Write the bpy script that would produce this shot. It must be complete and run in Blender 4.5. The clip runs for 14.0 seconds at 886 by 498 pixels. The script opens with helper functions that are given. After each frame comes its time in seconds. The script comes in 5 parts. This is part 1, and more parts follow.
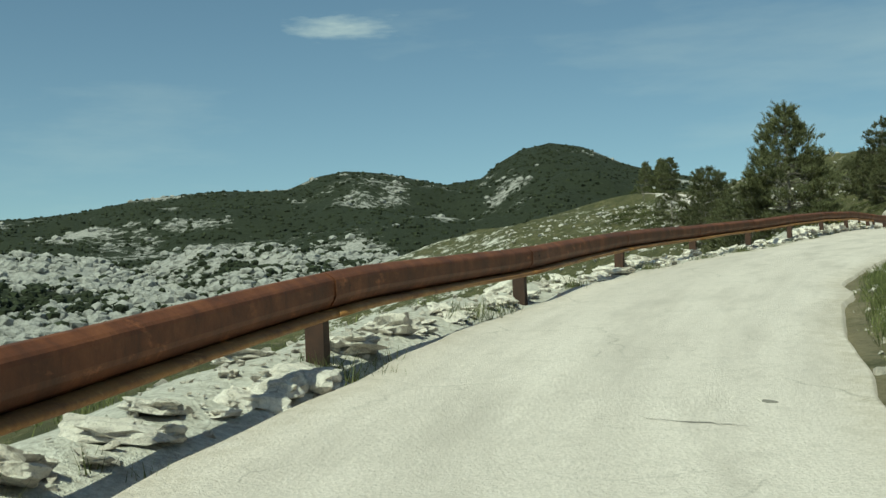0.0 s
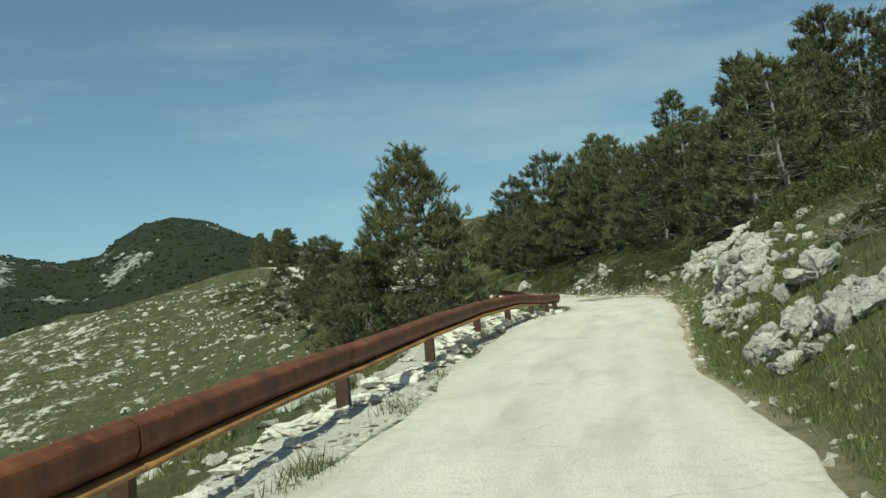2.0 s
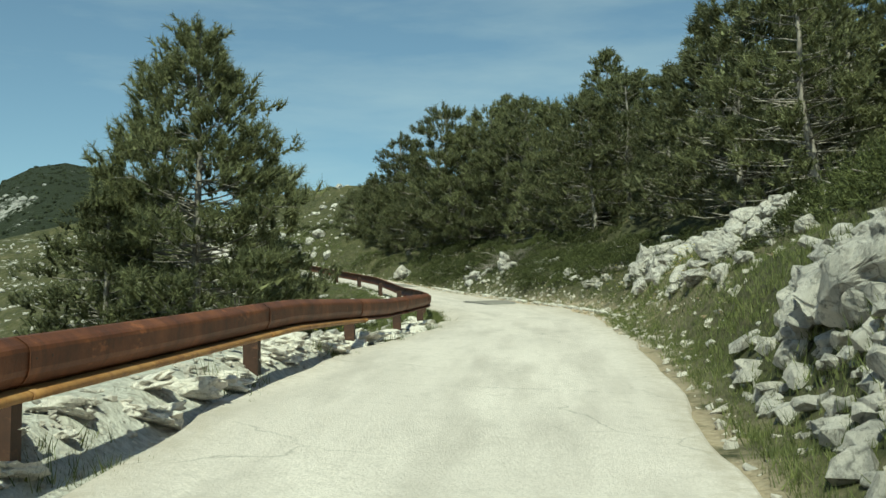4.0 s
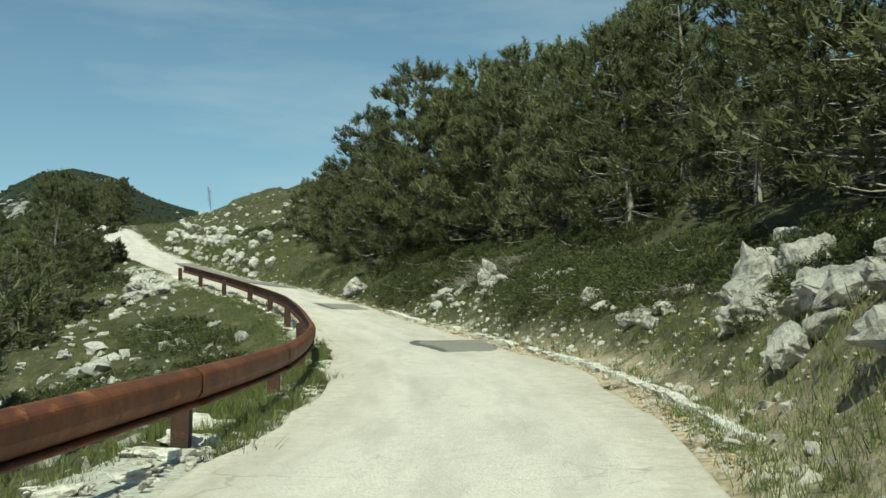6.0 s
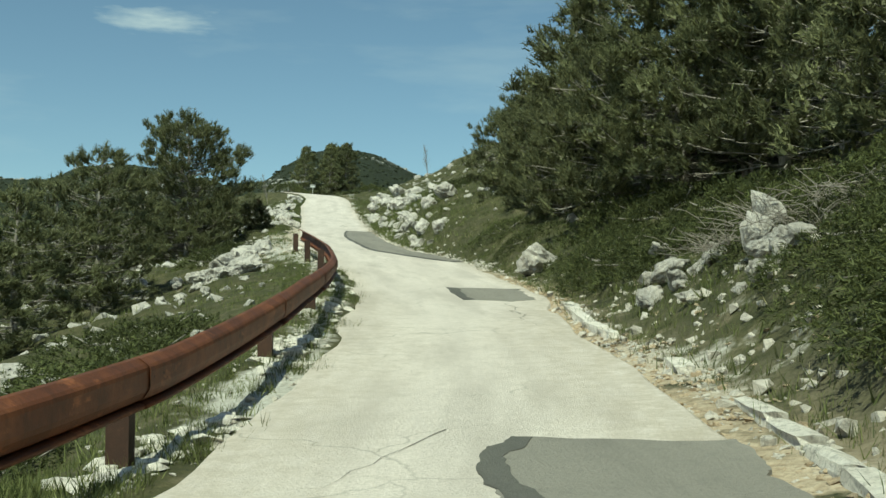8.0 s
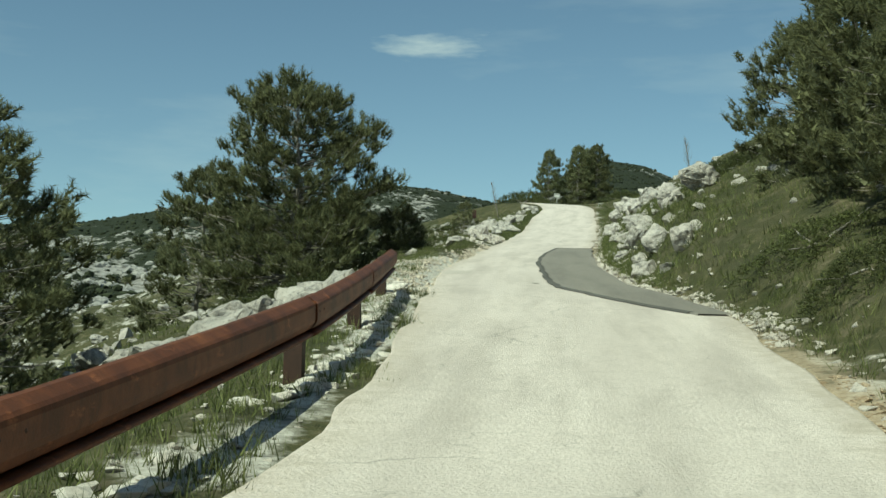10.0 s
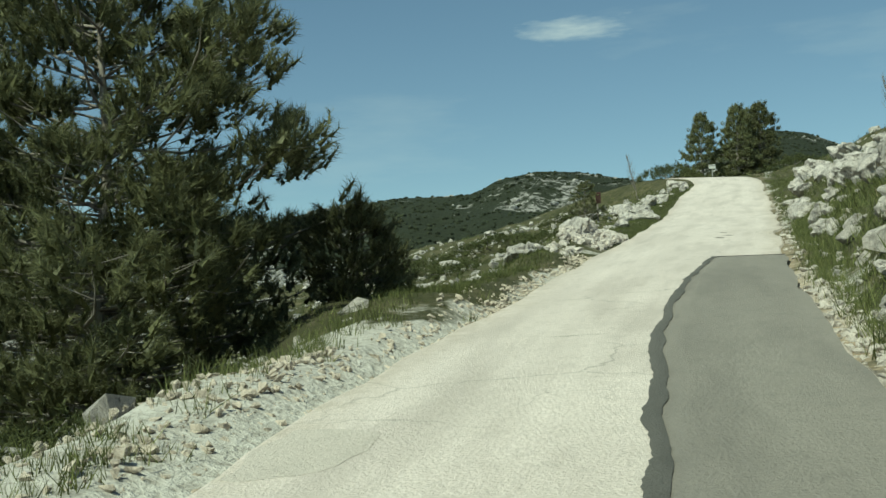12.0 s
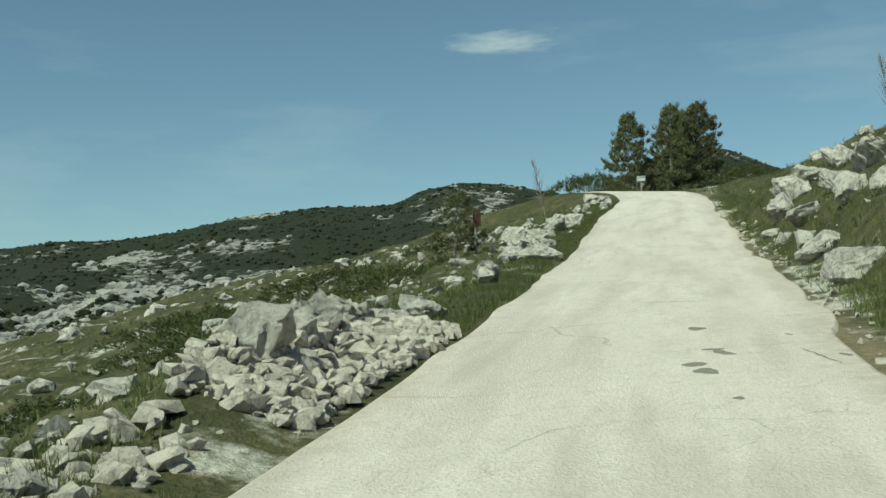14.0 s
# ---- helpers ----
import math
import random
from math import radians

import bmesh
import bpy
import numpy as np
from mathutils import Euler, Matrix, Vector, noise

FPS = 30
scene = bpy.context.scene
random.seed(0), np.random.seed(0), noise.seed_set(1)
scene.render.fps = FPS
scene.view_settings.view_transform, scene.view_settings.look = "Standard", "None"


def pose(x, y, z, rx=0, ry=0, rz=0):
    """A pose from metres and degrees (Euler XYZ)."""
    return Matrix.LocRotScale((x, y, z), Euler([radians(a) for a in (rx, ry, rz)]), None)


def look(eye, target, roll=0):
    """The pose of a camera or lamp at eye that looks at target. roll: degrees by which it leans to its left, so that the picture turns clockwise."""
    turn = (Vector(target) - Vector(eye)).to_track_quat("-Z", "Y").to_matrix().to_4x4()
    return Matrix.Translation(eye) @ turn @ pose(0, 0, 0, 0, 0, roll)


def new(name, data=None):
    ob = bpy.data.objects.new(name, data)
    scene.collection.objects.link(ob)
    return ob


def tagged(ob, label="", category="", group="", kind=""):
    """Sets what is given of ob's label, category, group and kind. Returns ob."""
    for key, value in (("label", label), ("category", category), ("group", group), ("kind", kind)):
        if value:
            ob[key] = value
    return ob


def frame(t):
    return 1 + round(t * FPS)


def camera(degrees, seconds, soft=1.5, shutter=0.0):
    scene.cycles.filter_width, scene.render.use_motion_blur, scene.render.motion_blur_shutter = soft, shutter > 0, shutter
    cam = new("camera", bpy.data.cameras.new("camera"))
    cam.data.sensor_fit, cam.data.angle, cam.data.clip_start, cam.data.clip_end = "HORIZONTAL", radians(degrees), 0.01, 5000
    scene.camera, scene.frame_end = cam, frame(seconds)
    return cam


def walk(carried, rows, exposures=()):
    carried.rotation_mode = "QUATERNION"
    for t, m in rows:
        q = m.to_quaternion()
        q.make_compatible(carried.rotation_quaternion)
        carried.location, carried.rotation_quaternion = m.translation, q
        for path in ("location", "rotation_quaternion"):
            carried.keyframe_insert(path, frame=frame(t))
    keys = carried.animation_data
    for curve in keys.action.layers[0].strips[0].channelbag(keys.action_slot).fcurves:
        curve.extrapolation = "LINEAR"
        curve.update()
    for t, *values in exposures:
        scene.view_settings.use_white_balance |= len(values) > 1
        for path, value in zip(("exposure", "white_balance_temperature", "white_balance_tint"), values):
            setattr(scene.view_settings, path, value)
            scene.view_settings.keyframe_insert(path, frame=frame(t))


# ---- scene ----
# Camera: seconds, eye, degrees of heading to the left of +y, of tilt upwards and of lean.
PATH = [
    (0, (0.001, -0.000, 1.351), 0.00, 4.58, -1.64),
    (0.5, (0.759, 4.426, 1.917), -3.12, 6.20, -0.04),
    (1, (1.868, 8.748, 2.461), -10.07, 5.36, -2.47),
    (1.5, (3.385, 13.045, 3.016), -14.76, 6.07, -3.49),
    (2, (5.099, 17.155, 3.607), -18.84, 7.11, -5.58),
    (2.5, (6.760, 20.951, 4.005), -21.12, 6.79, -2.09),
    (3, (8.641, 24.798, 4.404), -22.35, 6.47, -1.06),
    (3.2, (9.415, 26.287, 4.565), -23.15, 5.44, 1.01),
    (5.3, (17.817, 41.179, 6.060), -24.93, 6.67, -3.66),
    (5.5, (18.571, 42.527, 6.221), -24.13, 6.58, -1.77),
    (6, (20.491, 45.999, 6.629), -23.04, 6.38, 0.13),
    (6.5, (22.364, 49.453, 7.004), -20.99, 5.17, -1.64),
    (7, (24.174, 53.149, 7.308), -19.59, 3.94, 0.92),
    (7.5, (25.870, 56.866, 7.577), -15.22, 3.50, -1.47),
    (8, (27.465, 60.915, 7.864), -9.67, 4.96, 0.67),
    (8.5, (28.637, 64.836, 8.243), -4.86, 5.13, -0.69),
    (9, (29.587, 69.095, 8.728), -0.65, 5.59, -1.10),
    (9.2, (29.875, 70.783, 8.905), 0.39, 5.57, 1.21),
    (11.3, (31.279, 87.489, 10.900), 10.17, 5.92, -2.00),
    (11.5, (31.296, 89.197, 11.131), 10.35, 5.67, -0.01),
    (12, (31.264, 93.493, 11.738), 12.05, 5.09, -2.14),
    (12.5, (31.159, 97.434, 12.315), 12.02, 5.09, 0.46),
    (13, (31.115, 101.595, 12.863), 11.32, 5.23, 0.48),
    (13.5, (31.217, 105.601, 13.443), 9.17, 5.44, -2.28),
    (14, (31.403, 109.786, 13.986), 8.26, 5.49, -1.50),
]
cam = camera(42.77, 14.0, soft=1.5)


def aimed(eye, yaw, tilt, lean):
    a, b = radians(yaw), radians(tilt)
    way = Vector((-math.sin(a) * math.cos(b), math.cos(a) * math.cos(b), math.sin(b)))
    return look(eye, Vector(eye) + way, lean)


walk(cam, [(t, aimed(eye, yaw, tilt, lean)) for t, eye, yaw, tilt, lean in PATH], [(t, e, 6700, -19) for t, e in ((0.0, 0.14), (1.5, 0.21), (3.0, 0.32), (6.0, 0.38), (7.0, 0.33), (7.5, 0.35), (8.5, 0.29), (9.0, 0.26), (11.5, 0.23), (14.0, 0.16))])

# ---- light ----
SUN_ELEVATION, SUN_AZIMUTH = 52.0, -151.0  # degrees; azimuth clockwise from +y
world = bpy.data.worlds.new("world")
scene.world = world
world.use_nodes = True
wn, wl = world.node_tree.nodes, world.node_tree.links
wn.clear()
sky = wn.new("ShaderNodeTexSky")
sky.sky_type, sky.sun_disc = "NISHITA", False
sky.sun_elevation, sky.sun_rotation = radians(SUN_ELEVATION), radians(SUN_AZIMUTH)
sky.altitude, sky.air_density, sky.dust_density, sky.ozone_density = 1200, 1.0, 1.0, 1.2
# thin high cloud, drawn out from west to east
wc = wn.new("ShaderNodeTexCoord")
wm = wn.new("ShaderNodeMapping")
wm.inputs["Scale"].default_value = (2.2, 2.2, 11.0)
wm.inputs["Rotation"].default_value = (0.0, radians(6), 0.0)
wl.new(wc.outputs["Generated"], wm.inputs["Vector"])
wno = wn.new("ShaderNodeTexNoise")
wno.inputs["Scale"].default_value, wno.inputs["Detail"].default_value, wno.inputs["Roughness"].default_value = 1.3, 7.0, 0.58
wl.new(wm.outputs["Vector"], wno.inputs["Vector"])
wr = wn.new("ShaderNodeValToRGB")
wr.color_ramp.elements[0].position, wr.color_ramp.elements[0].color = 0.49, (0, 0, 0, 1)
wr.color_ramp.elements[1].position, wr.color_ramp.elements[1].color = 0.9, (0.36, 0.36, 0.36, 1)
wl.new(wno.outputs["Fac"], wr.inputs["Fac"])
# one brighter streak of cloud
wd = wn.new("ShaderNodeVectorMath")
wd.operation = "SUBTRACT"
AZ, EL = radians(-5.0), radians(15.75)
wd.inputs[1].default_value = (math.sin(AZ) * math.cos(EL), math.cos(AZ) * math.cos(EL), math.sin(EL))
wl.new(wc.outputs["Generated"], wd.inputs[0])
wm2 = wn.new("ShaderNodeMapping")
wm2.inputs["Scale"].default_value = (18.0, 3.0, 85.0)
wm2.inputs["Rotation"].default_value = (0.0, radians(4.5), 0.0)
wl.new(wd.outputs[0], wm2.inputs["Vector"])
wlen = wn.new("ShaderNodeVectorMath")
wlen.operation = "LENGTH"
wn3 = wn.new("ShaderNodeTexNoise")
wn3.inputs["Scale"].default_value, wn3.inputs["Detail"].default_value = 1.6, 6.0
wl.new(wm2.outputs["Vector"], wn3.inputs["Vector"])
wwarp = wn.new("ShaderNodeVectorMath")
wwarp.operation = "MULTIPLY_ADD"
wwarp.inputs[1].default_value = (2.0, 2.0, 2.0)
wl.new(wn3.outputs["Color"], wwarp.inputs[0])
wl.new(wm2.outputs["Vector"], wwarp.inputs[2])
woff = wn.new("ShaderNodeVectorMath")
woff.operation = "SUBTRACT"
woff.inputs[1].default_value = (1.0, 1.0, 1.0)
wl.new(wwarp.outputs[0], woff.inputs[0])
wl.new(woff.outputs[0], wlen.inputs[0])
wr2 = wn.new("ShaderNodeValToRGB")
wr2.color_ramp.elements[0].position, wr2.color_ramp.elements[0].color = 0.1, (0.5, 0.5, 0.5, 1)
wr2.color_ramp.elements[1].position, wr2.color_ramp.elements[1].color = 1.0, (0, 0, 0, 1)
wl.new(wlen.outputs["Value"], wr2.inputs["Fac"])
wadd = wn.new("ShaderNodeMath")
wadd.operation, wadd.use_clamp = "ADD", True
wl.new(wr.outputs["Color"], wadd.inputs[0])
wl.new(wr2.outputs["Color"], wadd.inputs[1])
wmix = wn.new("ShaderNodeMix")
wmix.data_type = "RGBA"
wl.new(wadd.outputs[0], wmix.inputs["Factor"])
wl.new(sky.outputs["Color"], wmix.inputs["A"])
wmix.inputs["B"].default_value = (7.0, 7.4, 7.8, 1)
wb = wn.new("ShaderNodeBackground")
wb.inputs["Strength"].default_value = 0.086
wl.new(wmix.outputs["Result"], wb.inputs["Color"])
wo = wn.new("ShaderNodeOutputWorld")
wl.new(wb.outputs["Background"], wo.inputs["Surface"])

sun = new("sun", bpy.data.lights.new("sun", "SUN"))
sun.data.energy, sun.data.angle, sun.data.color = 3.95, radians(0.53), (1.0, 0.955, 0.87)
sa, se = radians(SUN_AZIMUTH), radians(SUN_ELEVATION)
sun.matrix_world = look((20, 60, 90), Vector((20, 60, 90)) - Vector((math.sin(sa) * math.cos(se), math.cos(sa) * math.cos(se), math.sin(se))))


# ---- materials ----
def material(name, rough=0.9, metal=0.0):
    m = bpy.data.materials.new(name)
    m.use_nodes = True
    b = m.node_tree.nodes["Principled BSDF"]
    b.inputs["Roughness"].default_value, b.inputs["Metallic"].default_value = rough, metal
    b.inputs["Specular IOR Level"].default_value = 0.25
    return m, m.node_tree.nodes, m.node_tree.links, b


def noise_node(n, l, scale, detail=6.0, rough=0.6, vec=None, stretch=None):
    t = n.new("ShaderNodeTexNoise")
    t.inputs["Scale"].default_value, t.inputs["Detail"].default_value, t.inputs["Roughness"].default_value = scale, detail, rough
    if stretch:
        k = n.new("ShaderNodeMapping")
        k.inputs["Scale"].default_value = stretch
        l.new(vec, k.inputs["Vector"])
        vec = k.outputs["Vector"]
    if vec:
        l.new(vec, t.inputs["Vector"])
    return t.outputs["Fac"]


def ramp_node(n, l, fac, stops):
    r = n.new("ShaderNodeValToRGB")
    e = r.color_ramp.elements
    while len(e) < len(stops):
        e.new(0.5)
    for k, (p, c) in zip(e, stops):
        k.position, k.color = p, (*c, 1) if len(c) == 3 else (c[0], c[0], c[0], 1)
    l.new(fac, r.inputs["Fac"])
    return r.outputs["Color"]


def mix_node(n, l, fac, a, b, kind="MIX"):
    x = n.new("ShaderNodeMix")
    x.data_type, x.blend_type = "RGBA", kind
    for key, v in (("Factor", fac), ("A", a), ("B", b)):
        if isinstance(v, (int, float)):
            x.inputs[key].default_value = v
        elif isinstance(v, tuple):
            x.inputs[key].default_value = (*v, 1)
        else:
            l.new(v, x.inputs[key])
    return x.outputs["Result"]


def bump_node(n, l, b, height, strength, distance):
    k = n.new("ShaderNodeBump")
    k.inputs["Strength"].default_value, k.inputs["Distance"].default_value = strength, distance
    l.new(height, k.inputs["Height"])
    l.new(k.outputs["Normal"], b.inputs["Normal"])


def world_place(n):
    return n.new("ShaderNodeNewGeometry").outputs["Position"]


def road_material(name, light, dark, stain, chips=0.35, worn=1.0, lanes=False):
    """Worn asphalt: blotches, lengthwise streaks, exposed chips, dirt spread in from the edges."""
    m, n, l, b = material(name, 0.95)
    p = world_place(n)
    run = p
    if lanes:
        lane = n.new("ShaderNodeAttribute")
        lane.attribute_name = "lane"
        run = lane.outputs["Vector"]
    big = noise_node(n, l, 0.9, 4, 0.55, run, (1.0, 0.2, 1.0))
    streak = noise_node(n, l, 1.0, 5, 0.6, run, (1.8, 0.09, 0.12))
    ridge = noise_node(n, l, 1.0, 6, 0.65, run, (1.2, 1.2, 1.0))
    grit = noise_node(n, l, 42.0, 3, 0.7, p)
    mid = noise_node(n, l, 5.5, 8, 0.72, p)
    c = mix_node(n, l, ramp_node(n, l, big, [(0.35, (0,)), (0.7, (1,))]), light, dark)
    c = mix_node(n, l, ramp_node(n, l, streak, [(0.44, (0,)), (0.7, (0.34 * worn,))]), c, stain)
    c = mix_node(n, l, ramp_node(n, l, ridge, [(0.52, (0,)), (0.72, (0.12 * worn,))]), c, stain)
    blot = noise_node(n, l, 1.3, 7, 0.64, run, (1.3, 0.22, 1.0))
    c = mix_node(n, l, ramp_node(n, l, blot, [(0.48, (0,)), (0.66, (0.58 * worn,))]), c, stain)
    c = mix_node(n, l, ramp_node(n, l, mid, [(0.52, (0,)), (0.66, (0.36 * worn,))]), c, stain)
    c = mix_node(n, l, ramp_node(n, l, grit, [(0.35, (chips,)), (0.6, (0,))]), c, stain)
    if lanes:
        # hairline cracks in broken stretches, and pale wheel tracks
        warp = n.new("ShaderNodeTexNoise")
        warp.inputs["Scale"].default_value, warp.inputs["Detail"].default_value = 1.7, 5.0
        l.new(run, warp.inputs["Vector"])
        bent = n.new("ShaderNodeVectorMath")
        bent.operation = "MULTIPLY_ADD"
        bent.inputs[1].default_value = (0.7, 0.7, 0.0)
        l.new(warp.outputs["Color"], bent.inputs[0])
        l.new(run, bent.inputs[2])
        for size, wide, amount, lo in ((0.55, 0.012, 0.55, 0.5), (1.7, 0.018, 0.5, 0.56)):
            cell = n.new("ShaderNodeTexVoronoi")
            cell.feature, cell.voronoi_dimensions = "DISTANCE_TO_EDGE", "2D"
            cell.inputs["Scale"].default_value = size
            l.new(bent.outputs[0], cell.inputs["Vector"])
            broken = noise_node(n, l, 0.35 * size + 0.2, 3, 0.5, run)
            keep = n.new("ShaderNodeMath")
            keep.operation = "MULTIPLY"
            l.new(ramp_node(n, l, cell.outputs["Distance"], [(0.0, (amount,)), (wide, (0,))]), keep.inputs[0])
            l.new(ramp_node(n, l, broken, [(lo, (0,)), (lo + 0.1, (1,))]), keep.inputs[1])
            c = mix_node(n, l, keep.outputs[0], c, (0.2, 0.185, 0.16))
        speck = noise_node(n, l, 17.0, 5, 0.75, p)
        c = mix_node(n, l, ramp_node(n, l, speck, [(0.6, (0,)), (0.72, (0.55,))]), c, (0.3, 0.275, 0.24))
    dirt = n.new("ShaderNodeAttribute")
    dirt.attribute_name = "dirt"
    add = n.new("ShaderNodeMath")
    add.operation = "MULTIPLY"
    l.new(dirt.outputs["Fac"], add.inputs[0])
    l.new(ramp_node(n, l, mid, [(0.36, (0,)), (0.58, (1,))]), add.inputs[1])
    c = mix_node(n, l, add.outputs[0], c, (0.4, 0.34, 0.265))
    l.new(c, b.inputs["Base Color"])
    h = mix_node(n, l, 0.8, mid, grit)
    bump_node(n, l, b, h, 0.9, 0.025)
    return m


def ground_material():
    m, n, l, b = material("grassy_ground", 1.0)
    p = world_place(n)
    big = noise_node(n, l, 0.22, 6, 0.62, p)
    mid = noise_node(n, l, 1.3, 7, 0.65, p)
    fine = noise_node(n, l, 14.0, 4, 0.7, p)
    grass = ramp_node(n, l, mid, [(0.3, (0.036, 0.04, 0.016)), (0.5, (0.08, 0.077, 0.034)), (0.72, (0.155, 0.132, 0.074))])
    soil = noise_node(n, l, 3.2, 7, 0.7, p)
    grass = mix_node(n, l, ramp_node(n, l, soil, [(0.52, (0,)), (0.62, (0.75,))]), grass, (0.2, 0.165, 0.11))
    grass = mix_node(n, l, ramp_node(n, l, fine, [(0.35, (0.5,)), (0.65, (0,))]), grass, (0.03, 0.04, 0.015))
    heath = noise_node(n, l, 0.45, 7, 0.7, p)
    grass = mix_node(n, l, ramp_node(n, l, heath, [(0.46, (0,)), (0.58, (0.62,))]), grass, (0.048, 0.05, 0.026))
    stone = ramp_node(n, l, fine, [(0.3, (0.3, 0.28, 0.24)), (0.6, (0.55, 0.53, 0.48))])
    att = n.new("ShaderNodeAttribute")
    att.attribute_name = "stony"
    j = n.new("ShaderNodeMath")
    j.operation = "MULTIPLY_ADD"
    j.inputs[1].default_value, j.inputs[2].default_value = 0.55, 0.0
    l.new(big, j.inputs[0])
    k = n.new("ShaderNodeMath")
    k.operation = "MULTIPLY_ADD"
    k.inputs[1].default_value = 0.45
    l.new(mid, k.inputs[0])
    l.new(j.outputs[0], k.inputs[2])
    q = n.new("ShaderNodeMath")
    q.operation = "ADD"
    l.new(k.outputs[0], q.inputs[0])
    l.new(att.outputs["Fac"], q.inputs[1])
    sand = n.new("ShaderNodeAttribute")
    sand.attribute_name = "sandy"
    w = n.new("ShaderNodeMath")
    w.operation = "MULTIPLY"
    l.new(sand.outputs["Fac"], w.inputs[0])
    l.new(ramp_node(n, l, mid, [(0.34, (0,)), (0.48, (1,))]), w.inputs[1])
    c = mix_node(n, l, ramp_node(n, l, q.outputs[0], [(0.62, (0,)), (0.68, (1,))]), grass, stone)
    earth = ramp_node(n, l, fine, [(0.3, (0.33, 0.25, 0.17)), (0.6, (0.53, 0.435, 0.32))])
    l.new(mix_node(n, l, w.outputs[0], c, earth), b.inputs["Base Color"])
    bump_node(n, l, b, mix_node(n, l, 0.5, fine, soil), 0.9, 0.12)
    return m


def limestone_material(name, light=(0.58, 0.54, 0.49), grey=(0.34, 0.32, 0.295), dark=(0.1, 0.1, 0.095), scale=1.0):
    m, n, l, b = material(name, 0.95)
    p = world_place(n)
    a = noise_node(n, l, 1.8 * scale, 8, 0.68, p)
    st = noise_node(n, l, 5.0 * scale, 7, 0.7, p, (1, 1, 0.35))
    fine = noise_node(n, l, 22.0 * scale, 4, 0.7, p)
    pits = noise_node(n, l, 9.0 * scale, 9, 0.75, p)
    c = ramp_node(n, l, a, [(0.32, grey), (0.5, light), (0.75, tuple(min(1, v * 1.12) for v in light))])
    c = mix_node(n, l, ramp_node(n, l, st, [(0.49, (0,)), (0.63, (0.75,))]), c, grey)
    seams = noise_node(n, l, 2.6 * scale, 9, 0.7, p, (1, 1, 0.4))
    c = mix_node(n, l, ramp_node(n, l, seams, [(0.55, (0,)), (0.6, (0.5,)), (0.64, (0,))]), c, dark)
    c = mix_node(n, l, ramp_node(n, l, pits, [(0.33, (0.85,)), (0.42, (0,))]), c, dark)
    c = mix_node(n, l, ramp_node(n, l, fine, [(0.3, (0.5,)), (0.42, (0,))]), c, dark)
    # dark joints where the rock has split
    bend = n.new("ShaderNodeVectorMath")
    bend.operation = "MULTIPLY_ADD"
    bend.inputs[1].default_value = (0.5 / scale, 0.5 / scale, 0.5 / scale)
    wob = n.new("ShaderNodeTexNoise")
    wob.inputs["Scale"].default_value, wob.inputs["Detail"].default_value = 2.5 * scale, 5.0
    l.new(p, wob.inputs["Vector"])
    l.new(wob.outputs["Color"], bend.inputs[0])
    l.new(p, bend.inputs[2])
    split = n.new("ShaderNodeTexVoronoi")
    split.feature = "DISTANCE_TO_EDGE"
    split.inputs["Scale"].default_value = 2.2 * scale
    l.new(bend.outputs[0], split.inputs["Vector"])
    open_joint = n.new("ShaderNodeMath")
    open_joint.operation = "MULTIPLY"
    l.new(ramp_node(n, l, split.outputs["Distance"], [(0.0, (0.7,)), (0.035, (0,))]), open_joint.inputs[0])
    l.new(ramp_node(n, l, a, [(0.44, (1,)), (0.56, (0,))]), open_joint.inputs[1])
    c = mix_node(n, l, open_joint.outputs[0], c, dark)
    l.new(c, b.inputs["Base Color"])
    bump_node(n, l, b, mix_node(n, l, 0.5, st, pits), 1.0, 0.15 / scale)
    return m


def rust_material(name, main, pale, dark):
    m, n, l, b = material(name, 0.58, 0.0)
    p = world_place(n)
    a = noise_node(n, l, 2.2, 7, 0.7, p)
    s = noise_node(n, l, 9.0, 6, 0.7, p, (1, 1, 0.3))
    f = noise_node(n, l, 70.0, 3, 0.6, p)
    c = ramp_node(n, l, a, [(0.3, dark), (0.5, main), (0.74, pale)])
    c = mix_node(n, l, ramp_node(n, l, s, [(0.5, (0,)), (0.72, (0.7,))]), c, dark)
    scuff = noise_node(n, l, 3.4, 9, 0.72, p, (1, 1, 2.5))
    c = mix_node(n, l, ramp_node(n, l, scuff, [(0.58, (0,)), (0.7, (0.75,))]), c, tuple(min(1, 1.7 * v) for v in pale))
    l.new(c, b.inputs["Base Color"])
    bump_node(n, l, b, mix_node(n, l, 0.4, f, scuff), 0.4, 0.006)
    return m


def leaf_material(name, dark, light, rough=0.65, trans=0.25):
    m, n, l, b = material(name, rough)
    g = n.new("ShaderNodeNewGeometry")
    o = n.new("ShaderNodeObjectInfo")
    c = ramp_node(n, l, g.outputs["Random Per Island"], [(0.0, dark), (0.75, light), (1.0, tuple(min(1, v * 1.5) for v in light))])
    v = ramp_node(n, l, o.outputs["Random"], [(0.0, (0.72,)), (1.0, (1.2,))])
    c = mix_node(n, l, 1.0, c, v, "MULTIPLY")
    l.new(c, b.inputs["Base Color"])
    t = n.new("ShaderNodeBsdfTranslucent")
    l.new(c, t.inputs["Color"])
    x = n.new("ShaderNodeMixShader")
    x.inputs[0].default_value = trans
    l.new(b.outputs[0], x.inputs[1])
    l.new(t.outputs[0], x.inputs[2])
    l.new(x.outputs[0], n["Material Output"].inputs["Surface"])
    return m


